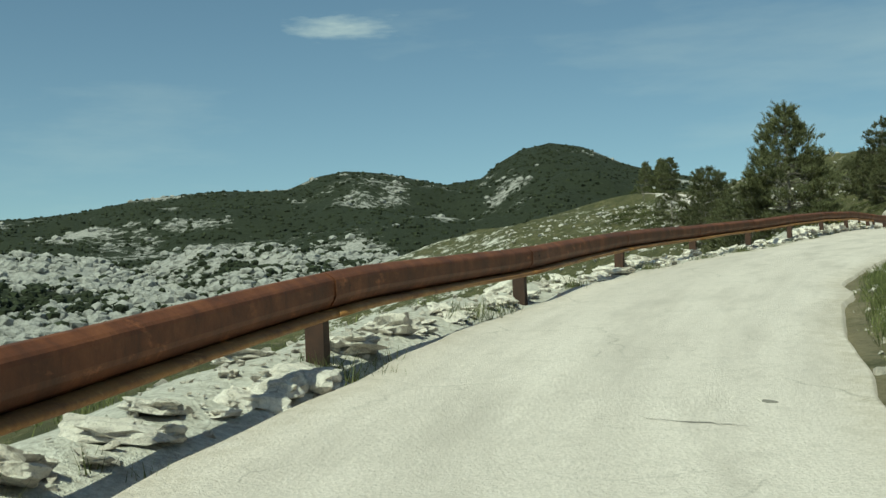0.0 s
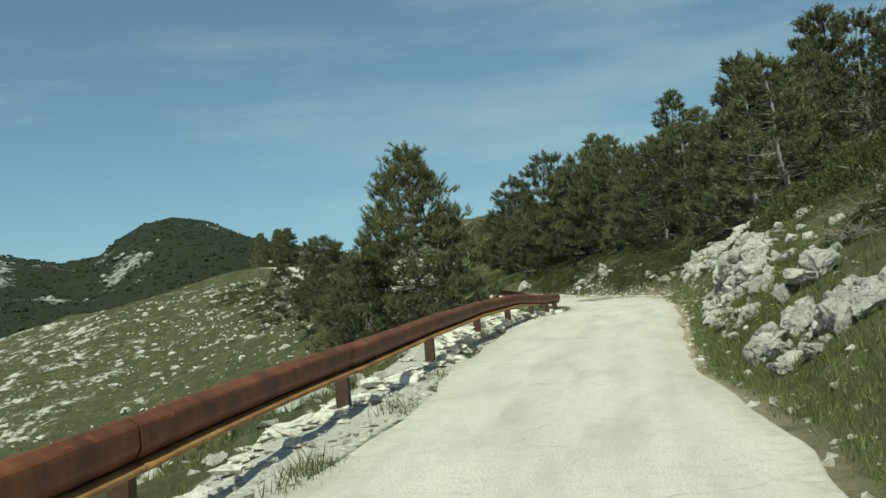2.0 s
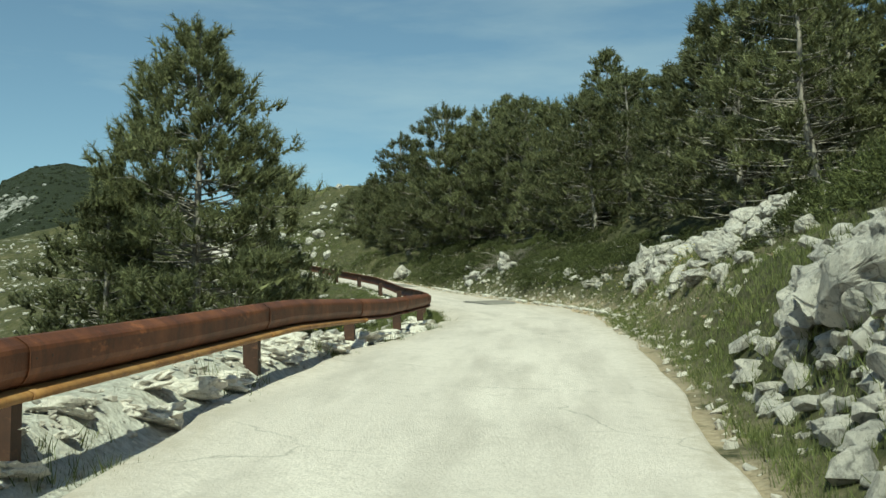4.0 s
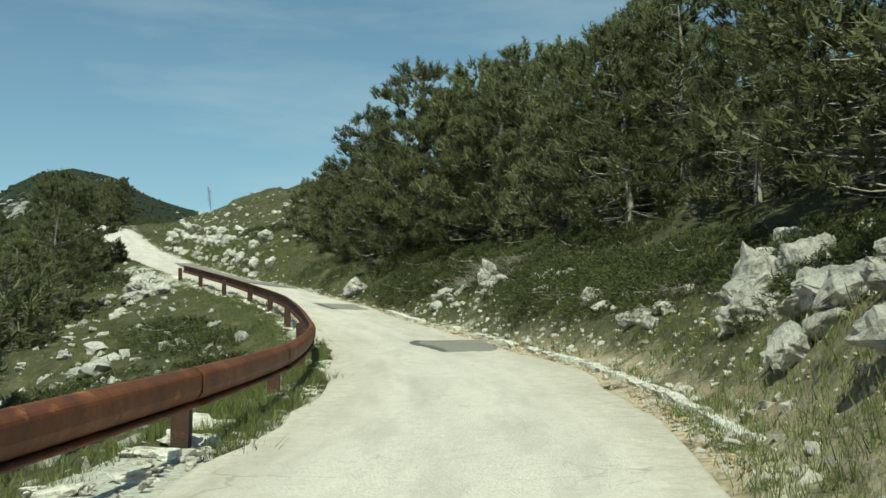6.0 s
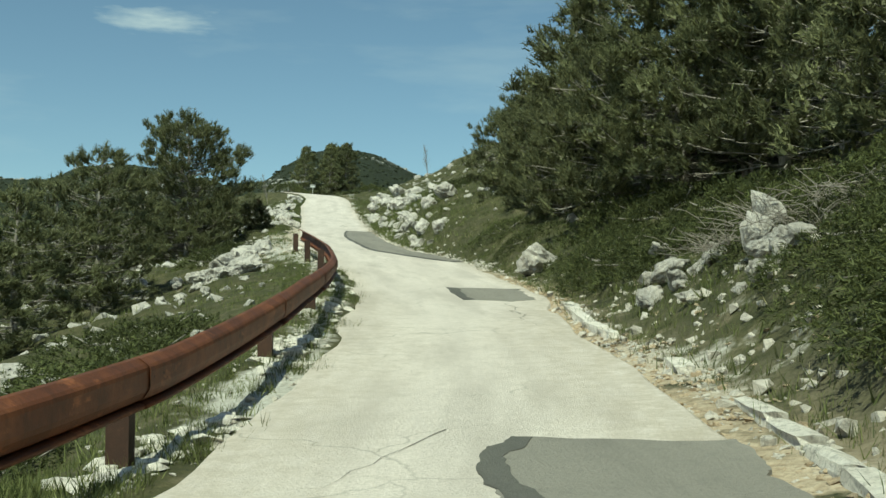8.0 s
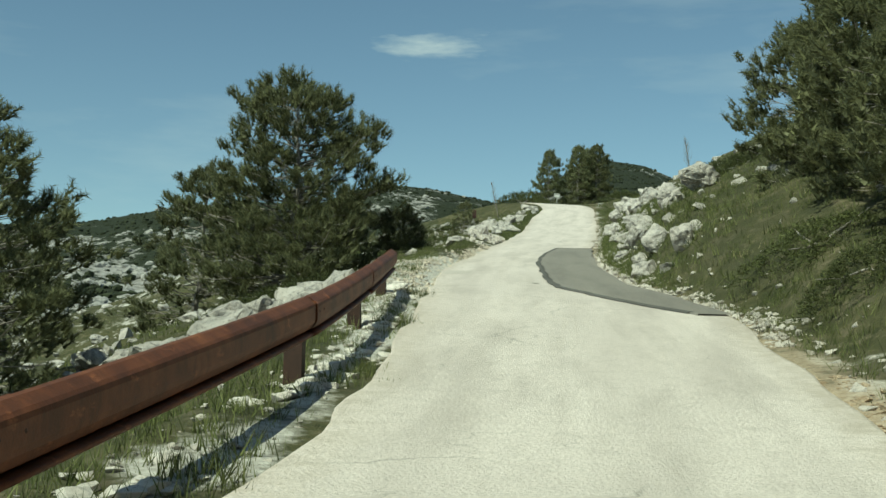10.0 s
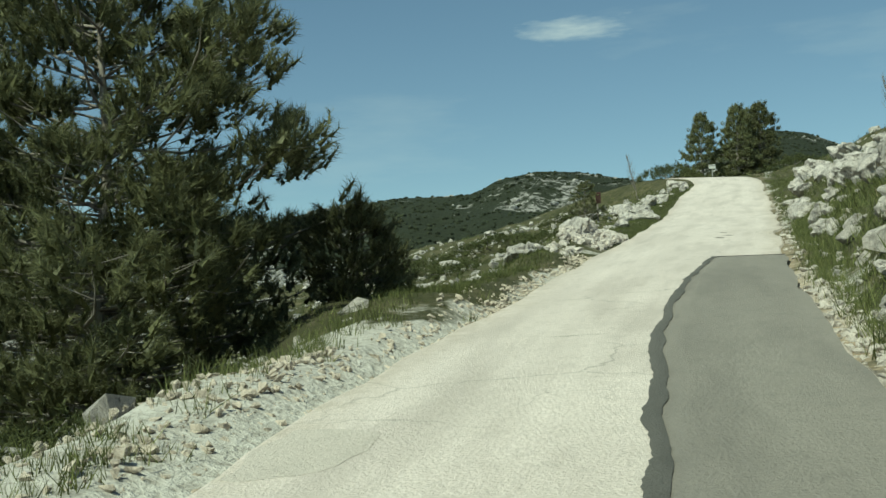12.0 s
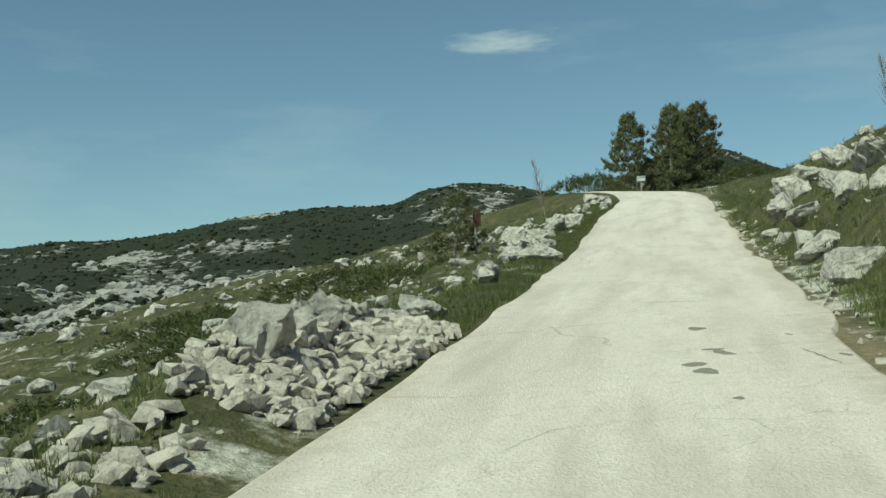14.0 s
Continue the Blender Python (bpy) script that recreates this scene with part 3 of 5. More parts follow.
def build_road():
    i0, i1 = np.searchsorted(ARC, -20), np.searchsorted(ARC, ARC[-1] - 5)
    rows = np.arange(i0, i1)
    s = ARC[rows]
    u = np.sin(np.linspace(-0.5, 0.5, 19) * math.pi) / 2 + 0.5
    ragl = LEFT(s) + 0.2 * (1 - 0.5 * step01(s, 100, 118)) * fbm(s * 0.55, s * 0, 2, 21, 0.6)
    ragr = RIGHT(s) + 0.18 * fbm(s * 0.5, s * 0 + 7, 2, 31, 0.6)
    lat = -ragl[:, None] * (1 - u) + ragr[:, None] * u
    x = SPINE[rows, 0][:, None] + TANGENT[rows, 1][:, None] * lat
    y = SPINE[rows, 1][:, None] - TANGENT[rows, 0][:, None] * lat
    z = SPINE[rows, 2][:, None] - TILT(s)[:, None] * lat + 0.04 * fbm(x * 0.3, y * 0.3, 2, 41) + 0.012
    top = np.stack([x, y, z], -1)
    lo = top.copy()[:, [0, -1]]
    lo[..., 2] -= 0.16
    lo[:, 0, :2] -= 0.06 * np.stack([TANGENT[rows, 1], -TANGENT[rows, 0]], -1)
    lo[:, 1, :2] += 0.06 * np.stack([TANGENT[rows, 1], -TANGENT[rows, 0]], -1)
    full = np.concatenate([lo[:, :1], top, lo[:, 1:]], 1)
    me = mesh_of("road", full.reshape(-1, 3), [f[::-1] for f in grid_faces(len(rows), 21)], ROAD)
    edge = np.minimum(lat + ragl[:, None], ragr[:, None] - lat)
    reach = 0.4 + 0.9 * np.exp(-(((s - 68) / 9) ** 2)) + 1.1 * np.exp(-(((s - 80) / 6) ** 2))
    dirt = 0.6 * (1 - step01(edge, 0.0, reach[:, None])) * np.where(u > 0.5, 1.0, 0.7)
    dirt = np.concatenate([dirt[:, :1], dirt, dirt[:, -1:]], 1)
    me.attributes.new("dirt", "FLOAT", "POINT").data.foreach_set("value", dirt.astype(np.float32).ravel())
    lane = np.stack([lat, np.repeat(s[:, None], 19, 1), lat * 0], -1)
    lane = np.concatenate([lane[:, :1], lane, lane[:, -1:]], 1)
    me.attributes.new("lane", "FLOAT_VECTOR", "POINT").data.foreach_set("vector", lane.astype(np.float32).ravel())
    return tagged(new("road", me), "narrow pale worn asphalt mountain road with ragged edges", "road", kind="structure")


def road_top(s, lat):
    x, y = place(s, lat)
    z = np.interp(s, ARC, SPINE[:, 2]) - TILT(s) * lat + 0.04 * fbm(x * 0.3, y * 0.3, 2, 41) + 0.012
    return x, y, z


def build_hill(name, label, skyline, near, far, foot, mat, seed, bumps, bare, arcs=520, rings=56):
    el = np.array(skyline, float)
    az = np.radians(np.linspace(el[0, 0], el[-1, 0], arcs))
    top = np.tan(np.radians(np.interp(np.degrees(az), el[:, 0], el[:, 1])))
    u = np.linspace(0, 1.25, rings)
    dist = near + (far - near) * u
    a, d = np.meshgrid(az, dist, indexing="ij")
    ridge = 9 + far * top[:, None]
    low = 9 + near * math.tan(radians(foot))
    k = np.where(u <= 1, u**0.85, 1 - (u - 1) * 1.8)[None]
    x, y = 25 + d * np.sin(a), 80 + d * np.cos(a)
    z = low + (ridge - low) * k
    z = z + bumps * np.clip(np.minimum(u * 4, np.abs(1 - u) * 3 + 0.12), 0, 1)[None] * fbm(x / (bumps * 7), y / (bumps * 7), 5, seed, 0.55)
    me = mesh_of(name, np.stack([x, y, z], -1).reshape(-1, 3), grid_faces(arcs, rings), mat)
    stony = bare(np.degrees(a), u[None], x, y)
    me.attributes.new("stony", "FLOAT", "POINT").data.foreach_set("value", stony.astype(np.float32).ravel())
    tagged(new(name, me), label, "hill", kind="structure")
    return np.stack([x, y, z], -1), stony, u


FAR_SKYLINE = [(-50, 3.6), (-36, 4.6), (-30, 5.3), (-26, 6.2), (-23.5, 6.25), (-20.8, 6.6), (-17.5, 7.35), (-14, 7.72), (-11, 7.8), (-9.8, 7.9), (-8.2, 8.6), (-6.7, 8.88), (-4.5, 8.7), (-1.2, 8.0), (0.8, 8.3), (1.8, 9.1), (3.0, 9.8), (4.6, 10.12), (6.4, 9.8), (8.6, 8.8), (10, 8.4), (14, 7.5), (25, 6.5), (55, 5)]
KARST_SKYLINE = [(-50, 3.6), (-34, 4.2), (-29.7, 4.0), (-27, 3.7), (-24.2, 3.1), (-20.6, 4.55), (-18, 4.25), (-16, 4.75), (-13.6, 4.35), (-9, 4.2), (-7, 3.7), (0, 3.0), (12, 2.0), (30, 1)]

build_ground()
build_road()


def hill_bare(az, u, x, y):
    return -0.085 + 0.5 * fbm(x / 42, y / 42, 4, 71) - 0.12 * np.exp(-(((az - 4) / 6) ** 2)) * (u > 0.02)


def karst_bare(_az, _u, x, y):
    return 0.17 + 0.5 * fbm(x / 26, y / 26, 3, 81)


HILLSIDE = build_hill("hill", "distant wooded limestone hills with bare crags", FAR_SKYLINE, 330, 1000, 0.5, HILL, 51, 14, hill_bare)
KARST = build_hill("karst_ridge", "bare grey limestone ridge with dark scrub", KARST_SKYLINE, 110, 290, -4.5, HILL, 61, 5, karst_bare)


# ---- guard rail ----
POSTS = [-9.5, -4, 1.8, 7.5, 12.6, 18.1, 24.3, 29.8, 34.9, 40.2, 45, 50, 54.8, 59.4, 64.1, 68.9, 73.7, 78.2, 82.6, 87.2, 92, 95.8, 99.35]
# height of the rail's top over the road's line
RAIL_TOP = table([(-20, 0.76), (-4, 0.76), (4, 0.79), (8, 0.85), (12, 0.78), (18, 0.79), (24, 0.76), (30, 0.84), (35, 0.96), (40, 1.01), (46, 0.92), (49, 0.8), (52.5, 0.67), (55, 0.64), (60, 0.6), (64, 0.54), (69, 0.52), (74, 0.48), (80, 0.62), (87, 0.61), (99, 0.7), (104, 0.7)])


BEAM = [(0.0, 0.15), (0.016, 0.164), (0.04, 0.16), (0.09, 0.126), (0.104, 0.11), (0.11, 0.088), (0.11, 0.0), (0.1, -0.03), (0.07, -0.075), (0.03, -0.1)]
LIP = [(0.02, -0.098), (0.06, -0.1), (0.105, -0.105), (0.132, -0.118), (0.14, -0.134), (0.132, -0.15), (0.1, -0.162), (0.04, -0.166), (0.01, -0.16)]


TUCKED_LIP = [(0.02, -0.098), (0.06, -0.1), (0.084, -0.107), (0.094, -0.12), (0.086, -0.134), (0.05, -0.142), (0.01, -0.14)]


def rail_point(s, out, h):
    x, y = place(s, float(RAIL(s)) + out)
    return Vector((float(x), float(y), float(np.interp(s, ARC, SPINE[:, 2])) + h))


def mound_mesh(name, seed, mat, fine=3, rough=1.0):
    """A low rough lump, blunt at its edges."""
    rng = random.Random(seed)
    off = Vector((rng.uniform(0, 99), rng.uniform(0, 99), rng.uniform(0, 99)))
    bm = bmesh.new()
    bmesh.ops.create_icosphere(bm, subdivisions=fine, radius=1.0)
    for v in bm.verts:
        c = Vector([math.copysign(abs(k) ** 0.75, k) for k in v.co])
        v.co = c * (1 + rough * (0.28 * noise.noise(c * 1.3 + off) + 0.17 * noise.noise(c * 3.1 - off) + 0.08 * noise.noise(c * 7 + off)))
    me = bpy.data.meshes.new(name)
    bm.to_mesh(me)
    bm.free()
    me.materials.append(mat)
    return me


def build_rail():
    rail = tagged(new("guard_rail"), "rusty steel guard rail on short posts along the road edge", "guard rail")
    rail.location = rail_point(0, 0, 0)
    inv = Matrix.Translation(-rail.location)
    rng = random.Random(4)
    sag = {s: rng.uniform(-0.012, 0.012) for s in POSTS}
    for a, b in zip(POSTS, POSTS[1:]):
        end = b + (0.28 if b == POSTS[-1] else 0.16)

        def strip(outline, n=13):
            """A bent sheet of the given outline from post to post."""
            verts, faces, m = [], [], len(outline)
            for k in range(n):
                t = k / (n - 1)
                s = a - 0.16 + (end - a + 0.16) * t
                h = float(RAIL_TOP(s)) - 0.16 + sag[a] * (1 - t) + sag[b] * t
                lap = 0.012 * (1 - t)
                for ring in (0.0, -0.004):
                    for o, v in outline:
                        verts.append(inv @ rail_point(s, 0.05 + o + lap + ring, h + v))
            for k in range(n - 1):
                for j in range(m - 1):
                    p = 2 * m * k + j
                    faces.append((p, p + 1, p + 2 * m + 1, p + 2 * m))
                    faces.append((p + m, p + 3 * m, p + 3 * m + 1, p + m + 1))
                for j in (0, m - 1):
                    p = 2 * m * k + j
                    faces.append((p, p + 2 * m, p + 3 * m, p + m))
            for k in (0, n - 1):
                for j in range(m - 1):
                    p = 2 * m * k + j
                    faces.append((p, p + m, p + m + 1, p + 1))
            return verts, faces

        beam = part("rail_beam", mesh_of("rail_beam", *strip(BEAM), RUST, False), rail)
        # before s = 50 the lip's sunlit look is painted by the ochre rust
        part("lower_lip", mesh_of("lower_lip", *strip(LIP if a < 50 else TUCKED_LIP), RUST_SUNLIT if a < 50 else RUST), beam, "rusty lower lip coloured ochre as if sunlit" if a < 50 else "")
        # splice bolts
        for ds in (-0.09, 0.09):
            bm = bmesh.new()
            c = inv @ rail_point(a + ds, 0.05 + 0.108, float(RAIL_TOP(a)) - 0.11 + sag[a])
            bmesh.ops.create_uvsphere(bm, u_segments=8, v_segments=4, radius=0.018, matrix=Matrix.Translation(c))
            me = bpy.data.meshes.new("bolt")
            bm.to_mesh(me)
            bm.free()
            me.materials.append(RUST_POST)
            part("bolt", me, beam)
    for s in POSTS:
        i = np.searchsorted(ARC, s)
        yaw = math.atan2(TANGENT[i, 1], TANGENT[i, 0])
        foot = rail_point(s, -0.04, 0)
        foot.z = float(ground_height(foot.x, foot.y)[0]) - 0.25
        top = float(np.interp(s, ARC, SPINE[:, 2])) + float(RAIL_TOP(s)) - 0.12 + sag[s]
        # C-section post, open to one side
        outline = [(-0.06, -0.07), (0.06, -0.07), (0.06, -0.05), (-0.035, -0.05), (-0.035, 0.05), (0.06, 0.05), (0.06, 0.07), (-0.06, 0.07)]
        bm = bmesh.new()
        lo = [bm.verts.new((u, v, 0)) for u, v in outline]
        hi = [bm.verts.new((u, v, top - foot.z)) for u, v in outline]
        for k in range(8):
            j = (k + 1) % 8
            bm.faces.new((lo[k], lo[j], hi[j], hi[k]))
        bm.faces.new(hi)
        bmesh.ops.transform(bm, matrix=inv @ Matrix.Translation(foot) @ pose(0, 0, 0, rng.uniform(-2, 2), rng.uniform(-2, 2), math.degrees(yaw)), verts=bm.verts)
        me = bpy.data.meshes.new("post")
        bm.to_mesh(me)
        me.materials.append(RUST_POST)
        part("post", me, rail, "dark rusty channel-section post")
    return rail


build_rail()


# ---- stones ----
def rock_mesh(name, seed, mat, corners=14, cuts=0):
    """A broken angular block; cuts adds furrows and pits to its faces."""
    rng = random.Random(seed)
    bm = bmesh.new()
    stretch = Vector((rng.uniform(0.9, 1.4), rng.uniform(0.7, 1.0), rng.uniform(0.65, 0.95)))
    for _ in range(corners):
        d = Vector((rng.gauss(0, 1), rng.gauss(0, 1), rng.gauss(0, 1))).normalized() * rng.uniform(0.75, 1.1)
        bm.verts.new((d.x * stretch.x, d.y * stretch.y, d.z * stretch.z))
    hull = bmesh.ops.convex_hull(bm, input=bm.verts[:])
    bmesh.ops.delete(bm, geom=list({g for g in hull["geom_interior"] + hull["geom_unused"] if isinstance(g, bmesh.types.BMVert)}), context="VERTS")
    if cuts:
        bmesh.ops.subdivide_edges(bm, edges=bm.edges[:], cuts=cuts, use_grid_fill=True)
        off = Vector((rng.uniform(0, 99), rng.uniform(0, 99), rng.uniform(0, 99)))
        for v in bm.verts:
            c = v.co.copy()
            furrow = 1 - min(1, 3.2 * abs(noise.noise(Vector((c.x * 2.6, c.y * 2.6, c.z * 0.9)) + off)))
            crack = 1 - min(1, 5 * abs(noise.noise(c * 1.5 - off)))
            v.co = c * (1.04 - 0.13 * furrow - 0.14 * crack + 0.06 * noise.noise(c * 4 + off) + 0.04 * noise.noise(c * 9 - off))
    bmesh.ops.triangulate(bm, faces=bm.faces[:])
    bmesh.ops.recalc_face_normals(bm, faces=bm.faces[:])
    me = bpy.data.meshes.new(name)
    bm.to_mesh(me)
    bm.free()
    me.materials.append(mat)
    return me


ROCKS = [rock_mesh("rock", k, LIME, 18, 4) for k in range(10)]
SMALL = [rock_mesh("stone", 40 + k, LIME, 9) for k in range(7)]
MIDDLING = [mound_mesh("boulder", 90 + k, LIME, 2, 2.0) for k in range(7)]
LUMPS = [mound_mesh("bedrock_lump", 120 + k, KERB, 3, 2.0) for k in range(6)]
BLOCKS = [rock_mesh("block", 60 + k, RUBBLE, 14) for k in range(9)]


def rock(s, lat, size, seed=0, sink=0.35, label="pale grey weathered limestone rock on the verge", high=1.0, turn=None):
    rng = random.Random(seed * 7919 + int(s * 100))
    ob = new("rock", ROCKS[rng.randrange(len(ROCKS))])
    p = seat(s, lat)
    k = size * 0.62
    ob.matrix_world = Matrix.Translation(p + Vector((0, 0, k * high * (0.75 - sink * 1.3)))) @ pose(0, 0, 0, rng.uniform(-18, 18), rng.uniform(-18, 18), rng.uniform(0, 360) if turn is None else turn) @ Matrix.Diagonal((k, k * rng.uniform(0.8, 1.1), k * high, 1))
    return tagged(ob, label, "rock", "limestone rocks")


def outcrop(s0, s1, lat0, lat1, count, low, high, seed, tall=1.0):
    rng = random.Random(seed)
    for k in range(count):
        s = rng.uniform(s0, s1)
        u = rng.random()
        size = low + (high - low) * rng.random() ** 2
        rock(s, lat0 + (lat1 - lat0) * u, size, seed + k, 0.3, high=tall * rng.uniform(0.7, 1.2))


# bank on the right
outcrop(2, 14, 1.7, 2.6, 9, 0.3, 0.8, 101)
outcrop(40.5, 46, 2.05, 3.0, 38, 0.3, 0.75, 102, 1.1)
outcrop(30.4, 33.4, 1.95, 3.3, 34, 0.16, 0.5, 103)
outcrop(30.5, 33.5, 1.8, 2.6, 24, 0.1, 0.3, 109)
for s, lat, size, tall in ((35.6, 3.1, 0.6, 1.2), (35.2, 2.8, 0.5, 1.1), (36.2, 2.1, 0.35, 1.0), (31.7, 2.0, 0.38, 1.0), (32.0, 2.3, 0.36, 1.0), (32.2, 1.8, 0.36, 1.1), (44.1, 2.45, 0.8, 1.3), (44.3, 2.9, 0.6, 1.3)):
    rock(s, lat, size, 41, 0.25, "split grey limestone block leaning out of the bank", tall)
outcrop(52, 62, 2.4, 5.2, 34, 0.25, 0.75, 104, 0.9)
for s, lat, size, tall in ((64.3, 3.3, 0.75, 1.3), (65.2, 3.7, 0.85, 1.25), (66.0, 4.2, 0.8, 1.2), (63.5, 3.1, 0.6, 1.1), (65.0, 4.5, 0.7, 1.2), (64.2, 4.0, 0.8, 1.2), (66.8, 4.8, 0.7, 1.1), (61.9, 3.2, 0.75, 0.9), (61.0, 3.1, 0.8, 0.85), (60.1, 2.9, 0.7, 0.9), (60.9, 3.8, 0.7, 0.9), (59.0, 3.1, 0.75, 0.8), (58.2, 3.4, 0.6, 0.8), (67.5, 3.1, 0.4, 0.9), (68.2, 2.9, 0.35, 0.9), (56.4, 4.6, 0.8, 0.9), (54.9, 4.1, 0.6, 0.8)):
    for n in range(4):
        a, r = 1.57 * n + s, (0.32 if n else 0.0) * size
        rock(s + r * math.cos(a), lat + r * math.sin(a), size * (0.75, 0.6, 0.5, 0.65)[n], 23 + n, 0.25, "jagged grey limestone outcrop with dark cracks above the verge", tall * (1.2, 0.9, 0.8, 1.0)[n])
outcrop(50.5, 58, 2.0, 4.2, 18, 0.22, 0.6, 112)
outcrop(66, 76, 2.7, 3.6, 22, 0.18, 0.45, 105)
outcrop(77.4, 82.2, 2.2, 3.1, 22, 0.14, 0.45, 106, 1.2)
for s, lat, size, tall in ((79.2, 2.9, 0.55, 1.5), (79.9, 3.2, 0.6, 1.2), (81.8, 2.6, 0.45, 1.0), (82.4, 2.5, 0.35, 1.0), (83.4, 3.0, 0.6, 0.6), (78.2, 2.8, 0.45, 1.0)):
    rock(s, lat, size, 37, 0.25, "jagged pale limestone rock among roots on the bank", tall)
rock(92, 2.75, 0.86, 7, 0.32, "large pale limestone boulder on the grassy verge", 1.05)
outcrop(103, 124, 1.7, 3.2, 24, 0.25, 0.75, 107, 1.0)
outcrop(103, 110, 1.55, 2.5, 18, 0.2, 0.6, 110, 1.0)
rock(108.5, 3.3, 0.72, 11, 0.2, "upright pale limestone block on the bank", 1.35)
# left of the rail and the verge beyond its end
outcrop(88, 100, -6.2, -3.6, 6, 0.2, 0.5, 111)
ridge = random.Random(29)
for k in range(46):
    q = 123.2 + 3.9 * ridge.random() if k > 11 else 119 + 2.0 * ridge.random()
    rock(q, -2.85 + ridge.gauss(0, 0.14), 0.15 + 0.27 * ridge.random() ** 1.6, 29 + k, 0.34, "jagged pale rock in a ridge of broken limestone", ridge.uniform(0.75, 1.15))
for s, lat, size, tall in ((118.9, -3.1, 0.55, 0.75), (119.6, -3.05, 0.45, 0.8), (123.2, -2.7, 0.5, 0.9), (123.9, -2.9, 0.5, 0.9), (125.9, -3.05, 0.45, 1.0), (126.6, -2.95, 0.4, 1.0), (128.7, -2.75, 0.4, 1.0), (133.2, -2.7, 0.5, 0.8), (134.3, -2.9, 0.45, 0.9)):
    rock(s, lat, size, 31, 0.32, "pale weathered block in a ridge of broken limestone", tall)


def scatter(name, label, count, spots, size, seed, mat, sink=0.3, flat=1.0, power=2.5, kinds=SMALL):
    """Many small stones in one mesh, spread where spots(rng) says."""
    rng = random.Random(seed)
    shapes = []
    for me in kinds:
        co = np.empty(3 * len(me.vertices), np.float32)
        me.vertices.foreach_get("co", co)
        idx = np.empty(len(me.polygons) * 3, np.int32)
        me.polygons.foreach_get("vertices", idx)
        shapes.append(co.reshape(-1, 3)[idx.reshape(-1, 3)])
    pts = [spots(rng) for _ in range(count)]
    xs, ys = zip(*[place(s, lat) for s, lat in pts])
    zs = ground_height(np.array(xs, float), np.array(ys, float))
    tris = []
    for x, y, z in zip(xs, ys, zs):
        k = size[0] + (size[1] - size[0]) * rng.random() ** power
        m = np.array(Euler((rng.uniform(-0.5, 0.5), rng.uniform(-0.5, 0.5), rng.uniform(0, 6.28))).to_matrix()) * k * 0.6
        tris.append((shapes[rng.randrange(len(shapes))] @ m.T) * np.array([1, 1, flat]) + np.array([x, y, z + k * (0.35 - sink)]))
    return tagged(new(name, triangles_of(name, np.concatenate(tris), mat)), label, "stones", kind="stuff")


def left_edge(rng):
    s = rng.uniform(-6, 102)
    while 60 < s < 99 and rng.random() < 0.5:
        s = rng.uniform(-6, 102)
    return s, -float(LEFT(s)) - abs(rng.gauss(0.35, 0.35)) - 0.02


def right_edge(rng):
    s = rng.uniform(0, 150)
    return s, float(RIGHT(s)) + 0.05 + abs(rng.gauss(0.1, 0.6))


def lay_by(rng):
    s = rng.uniform(99, 120.5)
    return s, -float(LEFT(s)) + 0.1 - abs(rng.gauss(0.1, 0.8 if s < 108 else 0.17))


def slopes(rng):
    s = rng.uniform(20, 165)
    return (s, -3.2 - rng.expovariate(1 / 14)) if rng.random() < 0.85 else (s, float(RIGHT(s)) + 1.5 + rng.expovariate(1 / 7))


def rail_foot(rng):
    s = rng.choice(POSTS[14:]) + rng.gauss(0.4, 0.7)
    return s, min(float(RAIL(s)) + rng.gauss(0.1, 0.16), -float(LEFT(s)) - 0.06)


def rock_pile(rng):
    s = rng.uniform(122.3, 127.0) if rng.random() < 0.9 else rng.uniform(119.2, 122.0)
    return s, -2.08 - (0.0 if s > 122 else 0.3) - 0.85 * rng.random() ** 1.2


def far_slope(rng):
    s = rng.uniform(25, 165)
    return s, -6 - rng.expovariate(1 / 22)


def upper_slope(rng):
    s = rng.uniform(100, 160)
    return s, float(RIGHT(s)) + 3 + rng.expovariate(1 / 7)


def broken_bedrock(rng):
    s = rng.uniform(94.5, 102)
    return s, -3.5 - 0.22 * (101 - s) * rng.random() - rng.uniform(0.0, 0.7)


def far_bank(rng):
    return rng.uniform(122, 150), rng.uniform(2.2, 4.8)


def far_edge(rng):
    s = rng.uniform(139, 156)
    return (s, -2.5 - 0.18 * (s - 139) * rng.random() - 0.9 * rng.random()) if rng.random() < 0.8 else (rng.uniform(158, 167), rng.uniform(-3.6, -2.3))


scatter("broken_bedrock", "jumble of broken white bedrock below the rail", 60, broken_bedrock, (0.25, 0.9), 221, LIME, 0.2, 0.8, 1.5, ROCKS)
scatter("far_bank_rocks", "pale limestone rocks along the upper bank", 46, far_bank, (0.28, 1.0), 222, LIME, 0.2, 1.0, 1.5, ROCKS)
scatter("far_edge_rocks", "low limestone outcrops along the upper road edge", 90, far_edge, (0.16, 0.7), 223, LIME, 0.2, 0.9, 1.5, ROCKS)
scatter("post_rubble", "white concrete rubble round the feet of the posts", 900, rail_foot, (0.03, 0.26), 224, KERB, 0.3, 0.45, 2.0, BLOCKS)
scatter("rubble_edge", "white limestone rubble along the road edge under the rail", 4600, left_edge, (0.025, 0.13), 201, RUBBLE, 0.3, 0.7)
brd = random.Random(206)
